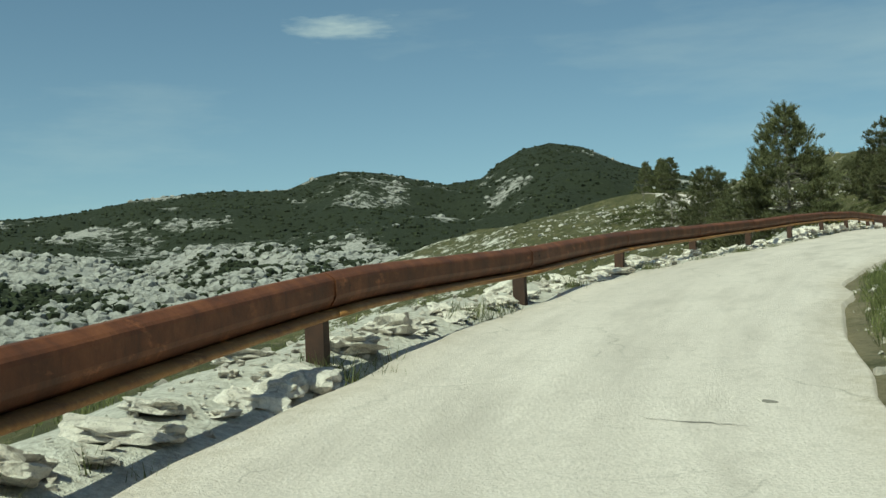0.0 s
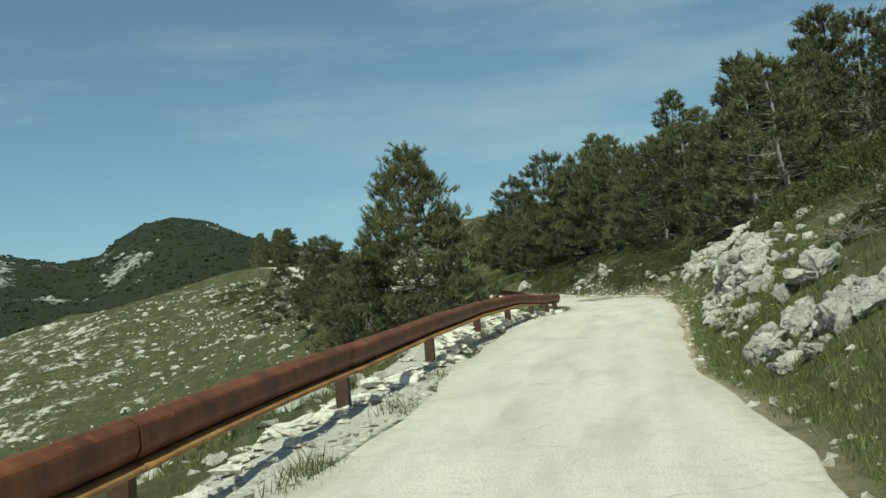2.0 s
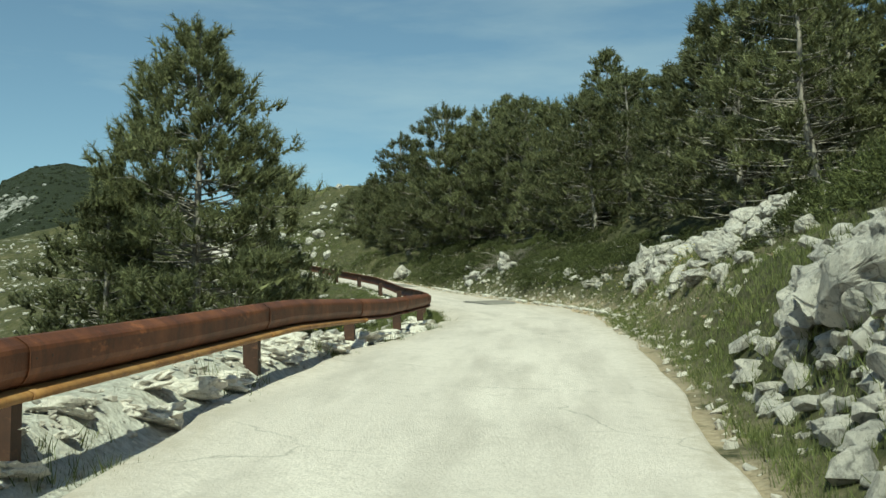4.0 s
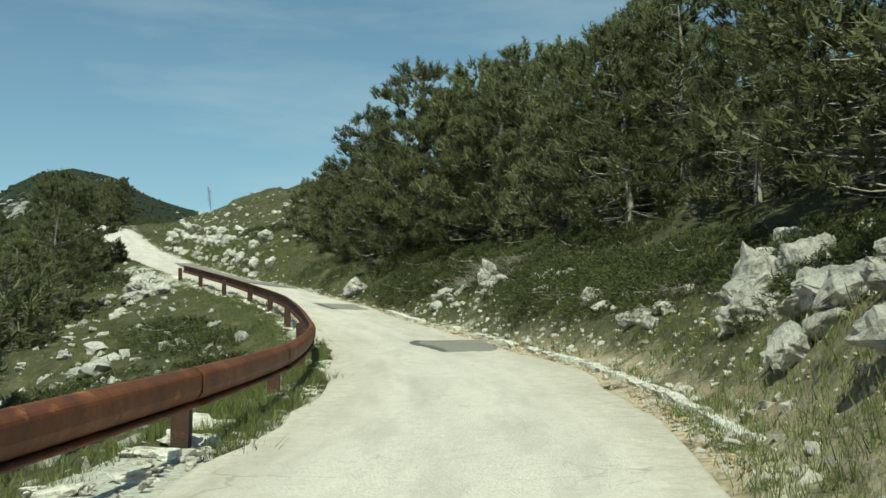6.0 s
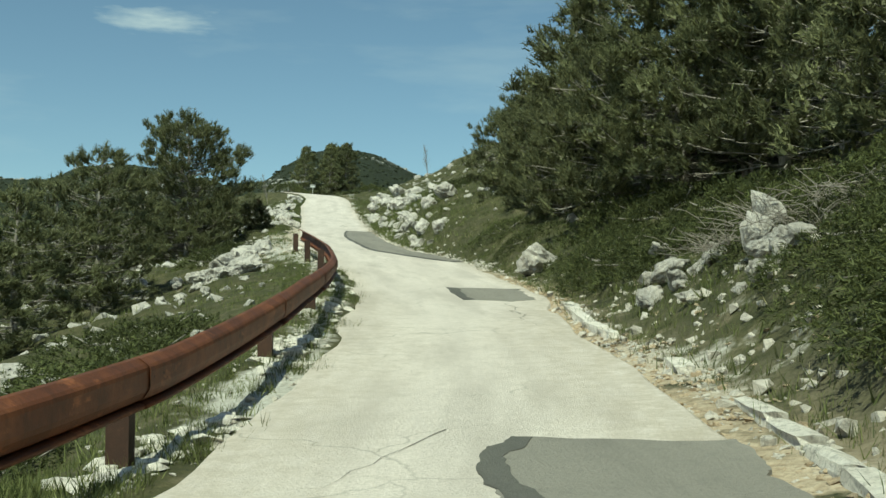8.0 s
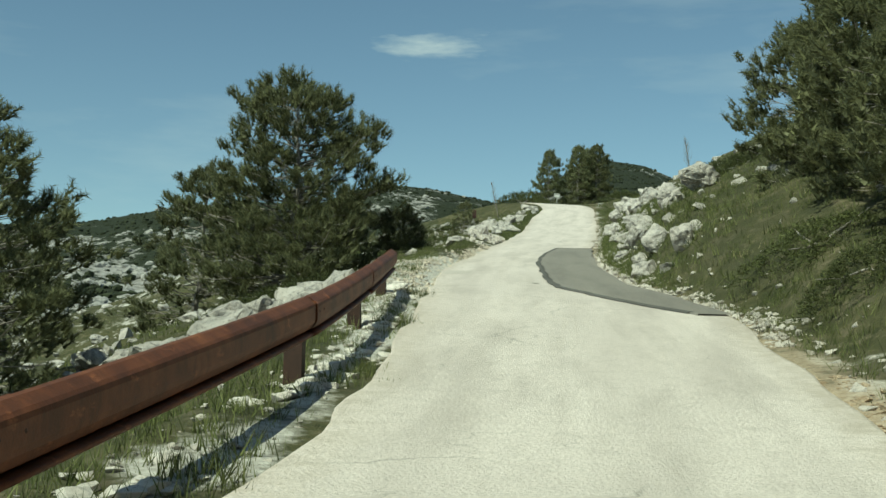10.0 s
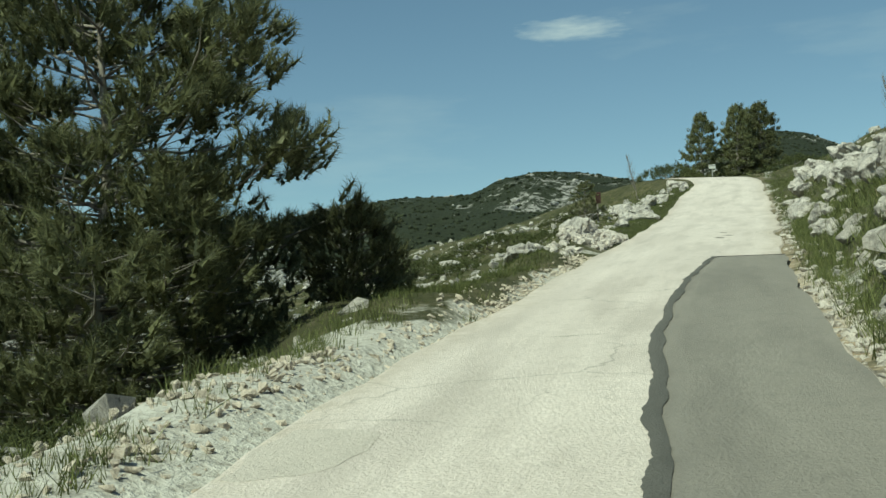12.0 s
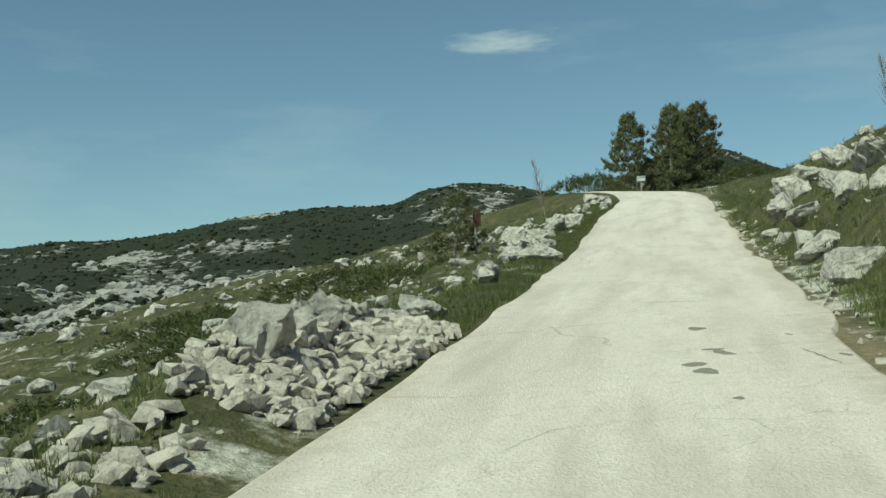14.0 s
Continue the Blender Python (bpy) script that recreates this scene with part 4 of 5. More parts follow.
for s in np.arange(-4, 61, 0.3):
    lump = new("bedrock_lump", LUMPS[brd.randrange(6)])
    q = s + brd.uniform(-0.15, 0.15)
    p = seat(q, min(float(RAIL(q)) + brd.gauss(-0.08, 0.2), -float(LEFT(q)) - 0.25))
    k = 0.07 + 0.2 * brd.random() ** 1.6
    lump.matrix_world = Matrix.Translation(p + Vector((0, 0, 0.015))) @ pose(0, 0, 0, brd.uniform(-15, 15), brd.uniform(-15, 15), brd.uniform(0, 360)) @ Matrix.Diagonal((k, k * brd.uniform(0.6, 0.9), k * brd.uniform(0.2, 0.36), 1))
    tagged(lump, "low white bedrock lump at the foot of the rail", "rock", "bedrock lumps under the rail")
scatter("verge_gravel", "loose pale stones along the verge", 1700, right_edge, (0.03, 0.17), 202, RUBBLE)
scatter("lay_by_gravel", "white gravel bank beside the road", 6500, lay_by, (0.015, 0.09), 203, APRON)
scatter("slope_stones", "limestone stones strewn over the grass slope", 5200, slopes, (0.08, 0.46), 204, LIME)
def scree(rng):
    s = rng.uniform(50, 84)
    return s, float(RIGHT(s)) + 0.3 + abs(rng.gauss(0.3, 1.1))


def red_edge(rng):
    s = rng.uniform(81, 93)
    return s, float(RIGHT(s)) - 0.05 + abs(rng.gauss(0.1, 0.22))


def bank_foot(rng):
    s = rng.uniform(95, 113)
    return s, float(RIGHT(s)) + 0.02 + abs(rng.gauss(0.05, 0.3))


def bank_face(rng):
    s = rng.uniform(102, 128)
    return s, float(RIGHT(s)) + 0.5 + rng.expovariate(1 / 1.2)


def outcrop_chips(rng):
    s = rng.gauss(42.5, 2.4)
    return s, 1.75 + abs(rng.gauss(0, 0.8))


scatter("bank_gravel", "loose pale gravel between the asphalt and the bank", 1500, bank_foot, (0.02, 0.13), 213, RUBBLE)
scatter("bank_stones", "small jagged stones bedded in the grassy bank", 120, bank_face, (0.1, 0.42), 214, LIME, 0.25, 0.9, 2.0, BLOCKS)
scatter("outcrop_chips", "broken stones among the outcrop's blocks", 320, outcrop_chips, (0.08, 0.4), 215, LIME, 0.2, 0.9, 2.0, BLOCKS)
def kerb_strip(rng):
    s = rng.uniform(57, 87)
    return s, float(RIGHT(s)) + rng.uniform(-0.15, 0.5)


scatter("kerb_chips", "pale chips strewn from the asphalt to the kerb", 2600, kerb_strip, (0.015, 0.08), 218, RUBBLE, 0.28, 0.7)
scatter("kerb_gravel", "sandy gravel between the asphalt and the kerb", 2600, kerb_strip, (0.02, 0.1), 216, SOIL, 0.28, 0.7)
scatter("scree", "loose pale scree at the foot of the bank", 1100, scree, (0.04, 0.2), 210, RUBBLE)
scatter("sandy_edge", "reddish sandy rubble along the asphalt edge", 1800, red_edge, (0.02, 0.09), 211, SOIL, 0.3, 0.6)
scatter("sandy_scree", "ochre earth and chips on the bank", 900, scree, (0.02, 0.1), 212, SOIL, 0.3, 0.6)
scatter("heap_chips", "small chips between the stones of the heap", 1500, rock_pile, (0.02, 0.09), 217, RUBBLE)
scatter("heap_rubble", "broken limestone packed in the heap", 900, rock_pile, (0.07, 0.22), 225, RUBBLE, 0.2, 0.9, 2.0, BLOCKS)
hrng = random.Random(207)
for _ in range(240):
    stone = new("broken_stone", BLOCKS[hrng.randrange(9)])
    k = 0.035 + 0.085 * hrng.random() ** 1.8
    q = rock_pile(hrng)
    stone.matrix_world = Matrix.Translation(seat(*q) + Vector((0, 0, 0.3 * k + 0.07 * hrng.random()))) @ pose(0, 0, 0, hrng.uniform(-50, 50), hrng.uniform(-50, 50), hrng.uniform(0, 360)) @ Matrix.Diagonal((k, k * hrng.uniform(0.6, 1.0), k * hrng.uniform(0.4, 0.9), 1))
    tagged(stone, "broken pale limestone in a heap at the road edge", "stone", "heap of broken stones")
scatter("slope_outcrops", "half-buried limestone outcrops on the grass slope", 1150, far_slope, (0.1, 0.7), 208, LIME, 0.3, 0.6, 2.5, MIDDLING)
scatter("upper_outcrops", "half-buried limestone outcrops on the upper slope", 90, upper_slope, (0.12, 0.6), 209, LIME, 0.3, 0.7, 2.5, MIDDLING)


# ---- plants ----
def tuft_triangles(rng, base, way, length, count, needle, width, spread=1.0):
    """A shoot: needles set round a short stem."""
    way = way / np.linalg.norm(way)
    t = rng.random(count)
    root = base + way * (t * length)[:, None]
    d = rng.normal(size=(count, 3))
    d -= (d @ way)[:, None] * way * 0.6
    d /= np.linalg.norm(d, axis=1)[:, None]
    d = d * spread + way * 0.75
    d /= np.linalg.norm(d, axis=1)[:, None]
    side = np.cross(d, rng.normal(size=(count, 3)))
    side /= np.linalg.norm(side, axis=1)[:, None]
    n = needle * (0.75 + 0.5 * rng.random(count))[:, None]
    return np.stack([root - side * width / 2, root + side * width / 2, root + d * n], 1)


def brush_triangles(rng, base, way, length, radius, needles, width):
    """A brush of needles: a thin stem with needles that stand off it and point forwards."""
    way = way / np.linalg.norm(way)
    a = np.cross(way, rng.normal(size=3))
    a /= np.linalg.norm(a)
    b = np.cross(way, a)
    ang = np.arange(3) * math.pi * 2 / 3
    foot = base + radius * 0.5 * (np.cos(ang)[:, None] * a + np.sin(ang)[:, None] * b)
    tip = np.repeat((base + way * length * 1.1)[None], 3, 0)
    return np.concatenate([np.stack([foot, np.roll(foot, -1, 0), tip], 1), tuft_triangles(rng, base, way, length, needles, 2.0 * radius, width, 0.95)])


def tube(verts, faces, pts, radii, sides=5):
    start = len(verts)
    for k, (p, r) in enumerate(zip(pts, radii)):
        d = (pts[min(k + 1, len(pts) - 1)] - pts[max(k - 1, 0)])
        d = d / (np.linalg.norm(d) + 1e-9)
        a = np.cross(d, (0.3, 0.9, 0.1) if abs(d[2]) > 0.9 else (0, 0, 1))
        a /= np.linalg.norm(a) + 1e-9
        b = np.cross(d, a)
        for j in range(sides):
            t = 2 * math.pi * j / sides
            verts.append(p + r * (math.cos(t) * a + math.sin(t) * b))
    for k in range(len(pts) - 1):
        for j in range(sides):
            p, q = start + k * sides + j, start + k * sides + (j + 1) % sides
            faces.append((p, q, q + sides, p + sides))


def pine(seed, height, spread=0.4, dome=1.5, bare=0.05, limbs=5.0, boughs=2.0, needles=18, width=0.017, sharp=0.8, hollow=0.55, twigs=40, gap=0.36, fat=1.0):
    """A black pine: trunk, limbs that turn up, and rosettes of needle brushes at the ends of the boughs."""
    rng = np.random.default_rng(seed)
    verts, faces, crown = [], [], []
    lean = rng.normal(0, 0.02, 2)
    trunk = [np.array([lean[0] * z + 0.05 * math.sin(z * 1.7 + seed), lean[1] * z + 0.05 * math.cos(z * 1.3), z]) for z in np.linspace(-0.4, height, 12)]
    tube(verts, faces, trunk, 0.017 * height * (1 - np.linspace(0, 0.95, 12)) + 0.012, 7)
    spine = np.array(trunk)

    def axis(z):
        return np.array([np.interp(z, spine[:, 2], spine[:, k]) for k in range(3)])

    def rosette(at, way, count, size):
        """Several brushes that spread from one bough's end and turn up."""
        for g in range(count):
            d = 0.8 * way + (rng.normal(0, 0.45, 3) if g else rng.normal(0, 0.12, 3))
            d[2] = max(d[2], 0.0) + 0.75
            k = fat * size * rng.uniform(0.75, 1.2)
            crown.append(brush_triangles(rng, at + rng.normal(0, 0.07, 3), d, 0.21 * k, 0.074 * k, needles, width))

    lobe = rng.random(3) * 6.28
    z = bare * height
    while z < height * 0.96:
        u = z / height
        reach = spread * height * max(0.02, 1 - u**dome) ** sharp * min(1, 0.8 + 1.4 * u)
        turn = rng.random() * 6.28
        count = max(3, int(round(rng.uniform(0.8, 1.2) * limbs)))
        for j in range(count):
            a = turn + 6.28 * (j + rng.uniform(-0.3, 0.3)) / count
            long = max(0.22, reach * rng.uniform(0.62, 1.06) * (1 + 0.14 * math.sin(2 * a + lobe[0]) + 0.1 * math.sin(3 * a + lobe[1] + 3 * u) + 0.1 * math.sin(9 * u + lobe[2] + a)))
            n = max(2, int(long / 0.5) + 1)
            pts, p = [], axis(z + rng.uniform(-0.15, 0.15))
            d = np.array([math.cos(a), math.sin(a), rng.uniform(-0.25, 0.15) + 0.5 * u**1.5])
            for k in range(n + 1):
                pts.append(p.copy())
                d = d + np.array([rng.normal(0, 0.15), rng.normal(0, 0.15), rng.normal(0, 0.08) + 0.16 * k / n])
                d /= np.linalg.norm(d)
                p = p + d * long / n
            tube(verts, faces, pts, np.linspace(0.01 + 0.009 * long, 0.006, n + 1), 3)
            line = np.array(pts)
            if u < 0.35 and rng.random() < 0.1:
                continue
            rosette(pts[-1], d, 5, 1.05)
            if u > 0.4:
                crown.append(brush_triangles(rng, pts[-1], np.array([0.25 * d[0], 0.25 * d[1], 1.0]), 0.36 * fat, 0.062 * fat, needles + needles // 2, width))
            for _ in range(max(2, int(round(1.6 + boughs * long)))):
                f = 1 - hollow * rng.random() ** 1.2
                root = np.array([np.interp(f * n, range(n + 1), line[:, k]) for k in range(3)])
                b = a + rng.choice((-1, 1)) * rng.uniform(0.3, 1.3)
                out = np.array([math.cos(b), math.sin(b), rng.uniform(-0.1, 0.45)])
                tip = root + out * rng.uniform(0.2, 0.6) * (0.4 + 0.6 * min(1, long))
                if rng.random() < 0.4:
                    tube(verts, faces, [root, tip], [0.009, 0.004], 3)
                rosette(tip, out, rng.integers(4, 8), 1.0)
        z += rng.uniform(0.8, 1.2) * gap * (0.75 + 0.4 * u)
    # leafless twigs in the shade of the crown
    for _ in range(twigs):
        a, h = rng.random() * 6.28, height * rng.uniform(max(0.05, bare), 0.55)
        far = spread * height * rng.uniform(0.2, 0.55)
        p, d = axis(h), np.array([math.cos(a), math.sin(a), rng.uniform(-0.3, 0.3)])
        mid = p + d * far * 0.5 + rng.normal(0, 0.1, 3)
        tip = p + d * far + rng.normal(0, 0.18, 3)
        tube(verts, faces, [p, mid, tip], [0.016, 0.012, 0.006], 3)
        tube(verts, faces, [mid, mid + (tip - mid) * 0.5 + rng.normal(0, 0.22, 3)], [0.009, 0.004], 3)
    for k in range(9):
        rosette(axis(height - 0.09 * k), np.array([0, 0, 1.0]) + rng.normal(0, 0.12 + 0.05 * k, 3), 2, 1.1)
    return mesh_of("trunk", verts, faces, BARK), triangles_of("crown", np.concatenate(crown), NEEDLES)


def plant_thing(name, stem, leaves, label, category, group, at, turn, size, crown_name="crown", stem_name="trunk"):
    thing = tagged(new(name), label, category, group)
    if stem:
        part(stem_name, stem, thing)
    part(crown_name, leaves, thing)
    thing.matrix_world = Matrix.Translation(at) @ pose(0, 0, 0, 0, 0, turn) @ Matrix.Diagonal((size, size, size, 1))
    return thing


# finely built pines for those that stand alone, plainer ones for the wood
PINES = [
    pine(0, 7.0, 0.44, 1.25, 0.0, 7.5, 2.3, 26, 0.0145, 0.82, 0.6, 70, 0.34),
    pine(1, 7.0, 0.36, 1.3, 0.03, 5.2, 1.7, 12, 0.025, 0.78, 0.55, 40, 0.43, 1.15),
    pine(2, 7.0, 0.4, 1.7, 0.05, 5.6, 1.9, 20, 0.017, 0.7, 0.55, 50, 0.43, 1.1),
    pine(3, 7.0, 0.39, 1.25, 0.02, 5.2, 1.7, 12, 0.025, 0.78, 0.55, 40, 0.43, 1.15),
    pine(4, 7.0, 0.37, 1.4, 0.1, 5.0, 1.7, 12, 0.025, 0.74, 0.5, 60, 0.43, 1.15),
    pine(5, 6.5, 0.52, 1.7, 0.0, 9.0, 3.1, 32, 0.0095, 0.68, 0.7, 60, 0.3, 0.95),
    pine(6, 7.0, 0.33, 1.4, 0.02, 6.0, 1.8, 8, 0.045, 0.72, 0.65, 10, 0.4, 1.3),
    pine(7, 7.0, 0.38, 1.4, 0.08, 4.5, 1.5, 7, 0.045, 0.74, 0.55, 20, 0.43, 1.4),
    pine(9, 3.4, 0.5, 1.5, 0.02, 6.0, 2.2, 22, 0.0155, 0.72, 0.6, 20, 0.33, 1.0),
    pine(8, 1.6, 0.5, 2.0, 0.05, 6.0, 2.2, 26, 0.009, 0.62, 0.7, 8, 0.18, 0.8),
]


def pine_tree(s, lat, height, kind, turn=0.0, label="dark green black pine with upright shoots on the slope", wide=1.0):
    stem, leaves = PINES[kind % len(PINES)]
    t = plant_thing("pine_tree", stem, leaves, label, "tree", "pines beside the road", seat(s, lat, 0.1), turn, height / 7.0)
    t.scale = (height / 7.0 * wide, height / 7.0 * wide, height / 7.0)
    return t


# single pines left of the rail
pine_tree(59.6, -7.5, 8.2, 0, 20, "bushy black pine rising behind the guard rail", 1.0)
pine_tree(58.4, -9.2, 5.0, 3, 120, wide=1.2)
pine_tree(63.5, -6.6, 3.6, 4, 220, wide=1.3)
pine_tree(70, -10.5, 3.8, 1, 60, wide=1.2)
pine_tree(97, -7.6, 4.35, 2, 45, "dark open-crowned black pine below the road", 1.15)
pine_tree(100.5, -9.2, 4.0, 2, 100, wide=1.25)
pine_tree(94, -9.0, 4.2, 2, 150, wide=1.3)
pine_tree(91, -9.6, 3.7, 2, 260, wide=1.3)
pine_tree(111, -6.3, 6.1, 5, 200, "large full black pine beside the gravel verge", 1.0)
pine_tree(113.5, -9.6, 4.6, 3, 75, "bushy black pine behind a larger one", 1.2)
pine_tree(112.1, -3.7, 4.6, 9, 30, "young bushy pine at the foot of a larger one", 1.0)
pine_tree(147, -5.8, 2.0, 3, 30, "small dark pine on the open slope", 1.3)
# pines at the top of the road
for x, y, h, k in ((32.9, 181, 5.4, 6), (35.6, 182, 6.0, 6), (37.4, 183.6, 6.3, 6), (36.6, 186, 6.3, 6)):
    crest = plant_thing("pine_tree", *PINES[k], "dark pine standing at the crest of the road", "tree", "pines at the crest", Vector((x, y, float(ground_height(x, y)[0]) - 0.1)), 50 * k + x, h / 7.0)
    crest.scale = (h / 7.3, h / 7.3, h / 7.0)
# the wood on the right
rng = random.Random(77)
spots = []
while len(spots) < 28:
    s = rng.uniform(50, 105)
    lat = rng.uniform(5.6, 18)
    if lat < 7.5 and s < 57:
        continue
    if all(math.hypot(s - a, lat - b) > 2.1 for a, b in spots):
        spots.append((s, lat))
for k, (s, lat) in enumerate(spots):
    pine_tree(s, lat, rng.uniform(5.4, 7.6) * (1 if s < 76 else 0.86), rng.choice((1, 3, 4)) if lat < 10.5 else 7, rng.uniform(0, 360), "dark green black pine in a dense roadside wood", rng.uniform(0.95, 1.2))
for s, lat, h, k in ((83, 6.8, 6.0, 1), (86.5, 7.2, 6.6, 3), (90, 6.8, 6.9, 4), (93.5, 5.8, 7.8, 3), (96.5, 5.8, 4.6, 3), (91.5, 5.9, 6.2, 3), (98.5, 5.4, 2.8, 1), (70, 7.8, 5.6, 4), (73.4, 7.4, 5.4, 1), (67, 8.4, 6.0, 4), (77, 7.4, 5.8, 4), (63.5, 8.8, 5.6, 4), (80, 6.9, 5.6, 3), (102.4, 6.9, 4.6, 2)):
    pine_tree(s, lat, h, k if s not in (70, 80, 86.5) and not 88 < s < 99 else 2, 40 * s, "full black pine at the front of the roadside wood", 1.05)

for s, lat, h in ((103.4, 5.3, 6.6), (105.6, 4.9, 5.0), (100.4, 5.2, 7.0), (98.2, 5.0, 6.0)):
    pine_tree(s, lat, h, 8, 31 * s, "low bushy black pine at the end of the roadside wood", 1.05)


# ---- undergrowth ----
def bush_mesh(seed, count, height, needle, width, mat, per=14):
    """A low spreading bush: short shoots all over a lumpy mound."""
    rng = np.random.default_rng(seed)
    tris = []
    for _ in range(count):
        a, r = rng.random() * 2 * math.pi, math.sqrt(rng.random())
        edge = 1 + 0.25 * math.sin(3 * a + seed) + 0.12 * math.sin(7 * a)
        x, y = r * math.cos(a) * edge, r * math.sin(a) * edge
        z = height * (1 - r**2.4) * (0.75 + 0.5 * float(fbm(x * 3 + seed, y * 3, 2, 5)))
        way = np.array([x * 0.8 + rng.normal(0, 0.4), y * 0.8 + rng.normal(0, 0.4), 0.75])
        tris.append(tuft_triangles(rng, np.array([x, y, z * rng.uniform(0.6, 1.0)]), way, 0.14, per, needle, width, 0.8))
    return triangles_of("foliage", np.concatenate(tris), mat)


BUSHES = [bush_mesh(300 + k, 580, 0.5, 0.062, 0.0135, JUNIPER, 13) for k in range(3)]
TWIGS = []
for k in range(2):
    trng = np.random.default_rng(400 + k)
    tv, tf = [], []
    for _ in range(150):
        a = trng.random() * 6.28
        p = np.array([trng.normal(0, 0.4), trng.normal(0, 0.4), 0.0])
        d = np.array([math.cos(a), math.sin(a), trng.uniform(0.3, 1.2)])
        pts = [p]
        for _ in range(3):
            d = d + trng.normal(0, 0.45, 3)
            d[2] = abs(d[2]) * 0.7
            pts.append(pts[-1] + d / np.linalg.norm(d) * 0.17)
        tube(tv, tf, pts, [0.007, 0.006, 0.005, 0.003], 3)
    TWIGS.append(mesh_of("twigs", tv, tf, DEADWOOD))


STEMS = []
for k in range(3):
    sv, sf = [], []
    tube(sv, sf, [np.array([0.05 * k, 0, -0.05]), np.array([0.15, 0.05, 0.12]), np.array([0.45, 0.1 * k, 0.2]), np.array([0.7, 0.1 * k - 0.05, 0.34])], [0.03, 0.024, 0.015, 0.006], 4)
    STEMS.append(mesh_of("stem", sv, sf, BARK))


def slope_turn(p):
    """The turn that lays a thing on the slope at p, halfway from upright."""
    e = 0.8
    h = ground_height(np.array([p.x - e, p.x + e, p.x, p.x]), np.array([p.y, p.y, p.y - e, p.y + e]))
    n = Vector((float(h[0] - h[1]) / (2 * e), float(h[2] - h[3]) / (2 * e), 1.0))
    n = Vector((0.85 * n.x, 0.85 * n.y, 1.0))
    return n.to_track_quat("Z", "Y").to_matrix().to_4x4()


def bush(s, lat, size, kind, high=1.0, label="dark green spreading juniper bush on the bank"):
    thing = tagged(new("juniper_bush"), label, "bush", "juniper bushes")
    part("foliage", BUSHES[kind % 3], thing)
    for k in range(3):
        part("stem", STEMS[k], thing, "woody grey-brown stem").rotation_euler = (0, 0, 2.1 * k + kind)
    p = seat(s, lat, 0.08)
    thing.matrix_world = Matrix.Translation(p) @ slope_turn(p) @ pose(0, 0, 0, 0, 0, kind * 77 + s * 13) @ Matrix.Diagonal((size, size, size * high, 1))
    return thing


def dead_bush(s, lat, size, kind):
    thing = tagged(new("dead_bush", TWIGS[kind % 2]), "tangle of bleached dead twigs on the bank", "bush", "dead bushes")
    thing.matrix_world = Matrix.Translation(seat(s, lat, 0.05)) @ pose(0, 0, 0, 0, 0, kind * 50) @ Matrix.Diagonal((size, size, size, 1))


# on the bank beside the bend, one by one
for k, (s, lat, size, high) in enumerate([
    (85.6, 3.3, 1.3, 1.2), (87.4, 3.2, 1.2, 1.2), (89.2, 3.6, 1.2, 1.1), (83.8, 3.6, 1.2, 1.0), (96.4, 3.5, 1.0, 0.9), (99.5, 3.6, 1.1, 0.9),
    (74.4, 3.1, 0.95, 1.1), (72.8, 3.4, 1.1, 1.2), (71.3, 3.7, 1.2, 1.2), (69.8, 3.9, 1.2, 1.2), (76.0, 3.0, 0.8, 1.0), (73.6, 4.2, 1.4, 1.2), (75.2, 3.6, 1.3, 1.1), (77.0, 3.5, 1.1, 1.0),
    (80.6, 4.8, 1.4, 1.0), (83.2, 4.3, 1.4, 1.1), (52.5, 4.2, 1.2, 1.1), (37.5, 5.0, 1.2, 1.2)]):
    bush(s, lat, size, k, 0.75 * high)


def juniper_strip(s0, s1, lat0, lat1, count, size, high, seed):
    """Bushes at uneven spacing along a strip of slope."""
    rng = random.Random(seed)
    for k in range(count):
        s = s0 + (s1 - s0) * (k + rng.uniform(0.15, 0.85)) / count
        bush(s, rng.uniform(lat0, lat1), size * rng.uniform(0.85, 1.15), seed + k, high * rng.uniform(0.85, 1.15))


juniper_strip(85, 94, 4.9, 5.3, 3, 1.5, 1.0, 3)
juniper_strip(63, 79, 4.6, 5.4, 6, 1.35, 0.75, 4)
juniper_strip(68, 84, 3.3, 4.1, 8, 1.25, 0.6, 14)
juniper_strip(58, 67, 4.2, 4.9, 3, 1.2, 0.7, 15)
juniper_strip(43, 54, 4.8, 6.2, 5, 1.5, 1.1, 5)
juniper_strip(108, 119, 3.9, 4.7, 3, 0.95, 0.9, 6)
juniper_strip(65, 86, -4.8, -4.0, 7, 1.4, 0.65, 7)
juniper_strip(73, 80, -7.9, -7.4, 2, 1.8, 0.6, 8)
juniper_strip(127, 158, -12, -6.5, 9, 1.8, 0.65, 9)
juniper_strip(100.5, 108.5, -5.1, -4.4, 3, 1.15, 0.85, 10)
bush(176, -1.5, 2.0, 1, 1.2)
bush(173, 5.5, 1.6, 2, 1.0)
for s, lat, size, k in ((80.4, 3.2, 0.9, 0), (79.0, 3.5, 0.9, 1), (81.2, 3.3, 0.7, 1), (80.6, 3.9, 1.1, 0), (79.2, 4.2, 0.9, 1), (37.2, 4.2, 1.0, 0), (39.0, 4.9, 0.9, 1), (72.5, 3.1, 0.6, 1), (68, 3.7, 0.7, 0), (72, -5.6, 0.9, 0)):
    dead_bush(s, lat, size, k)


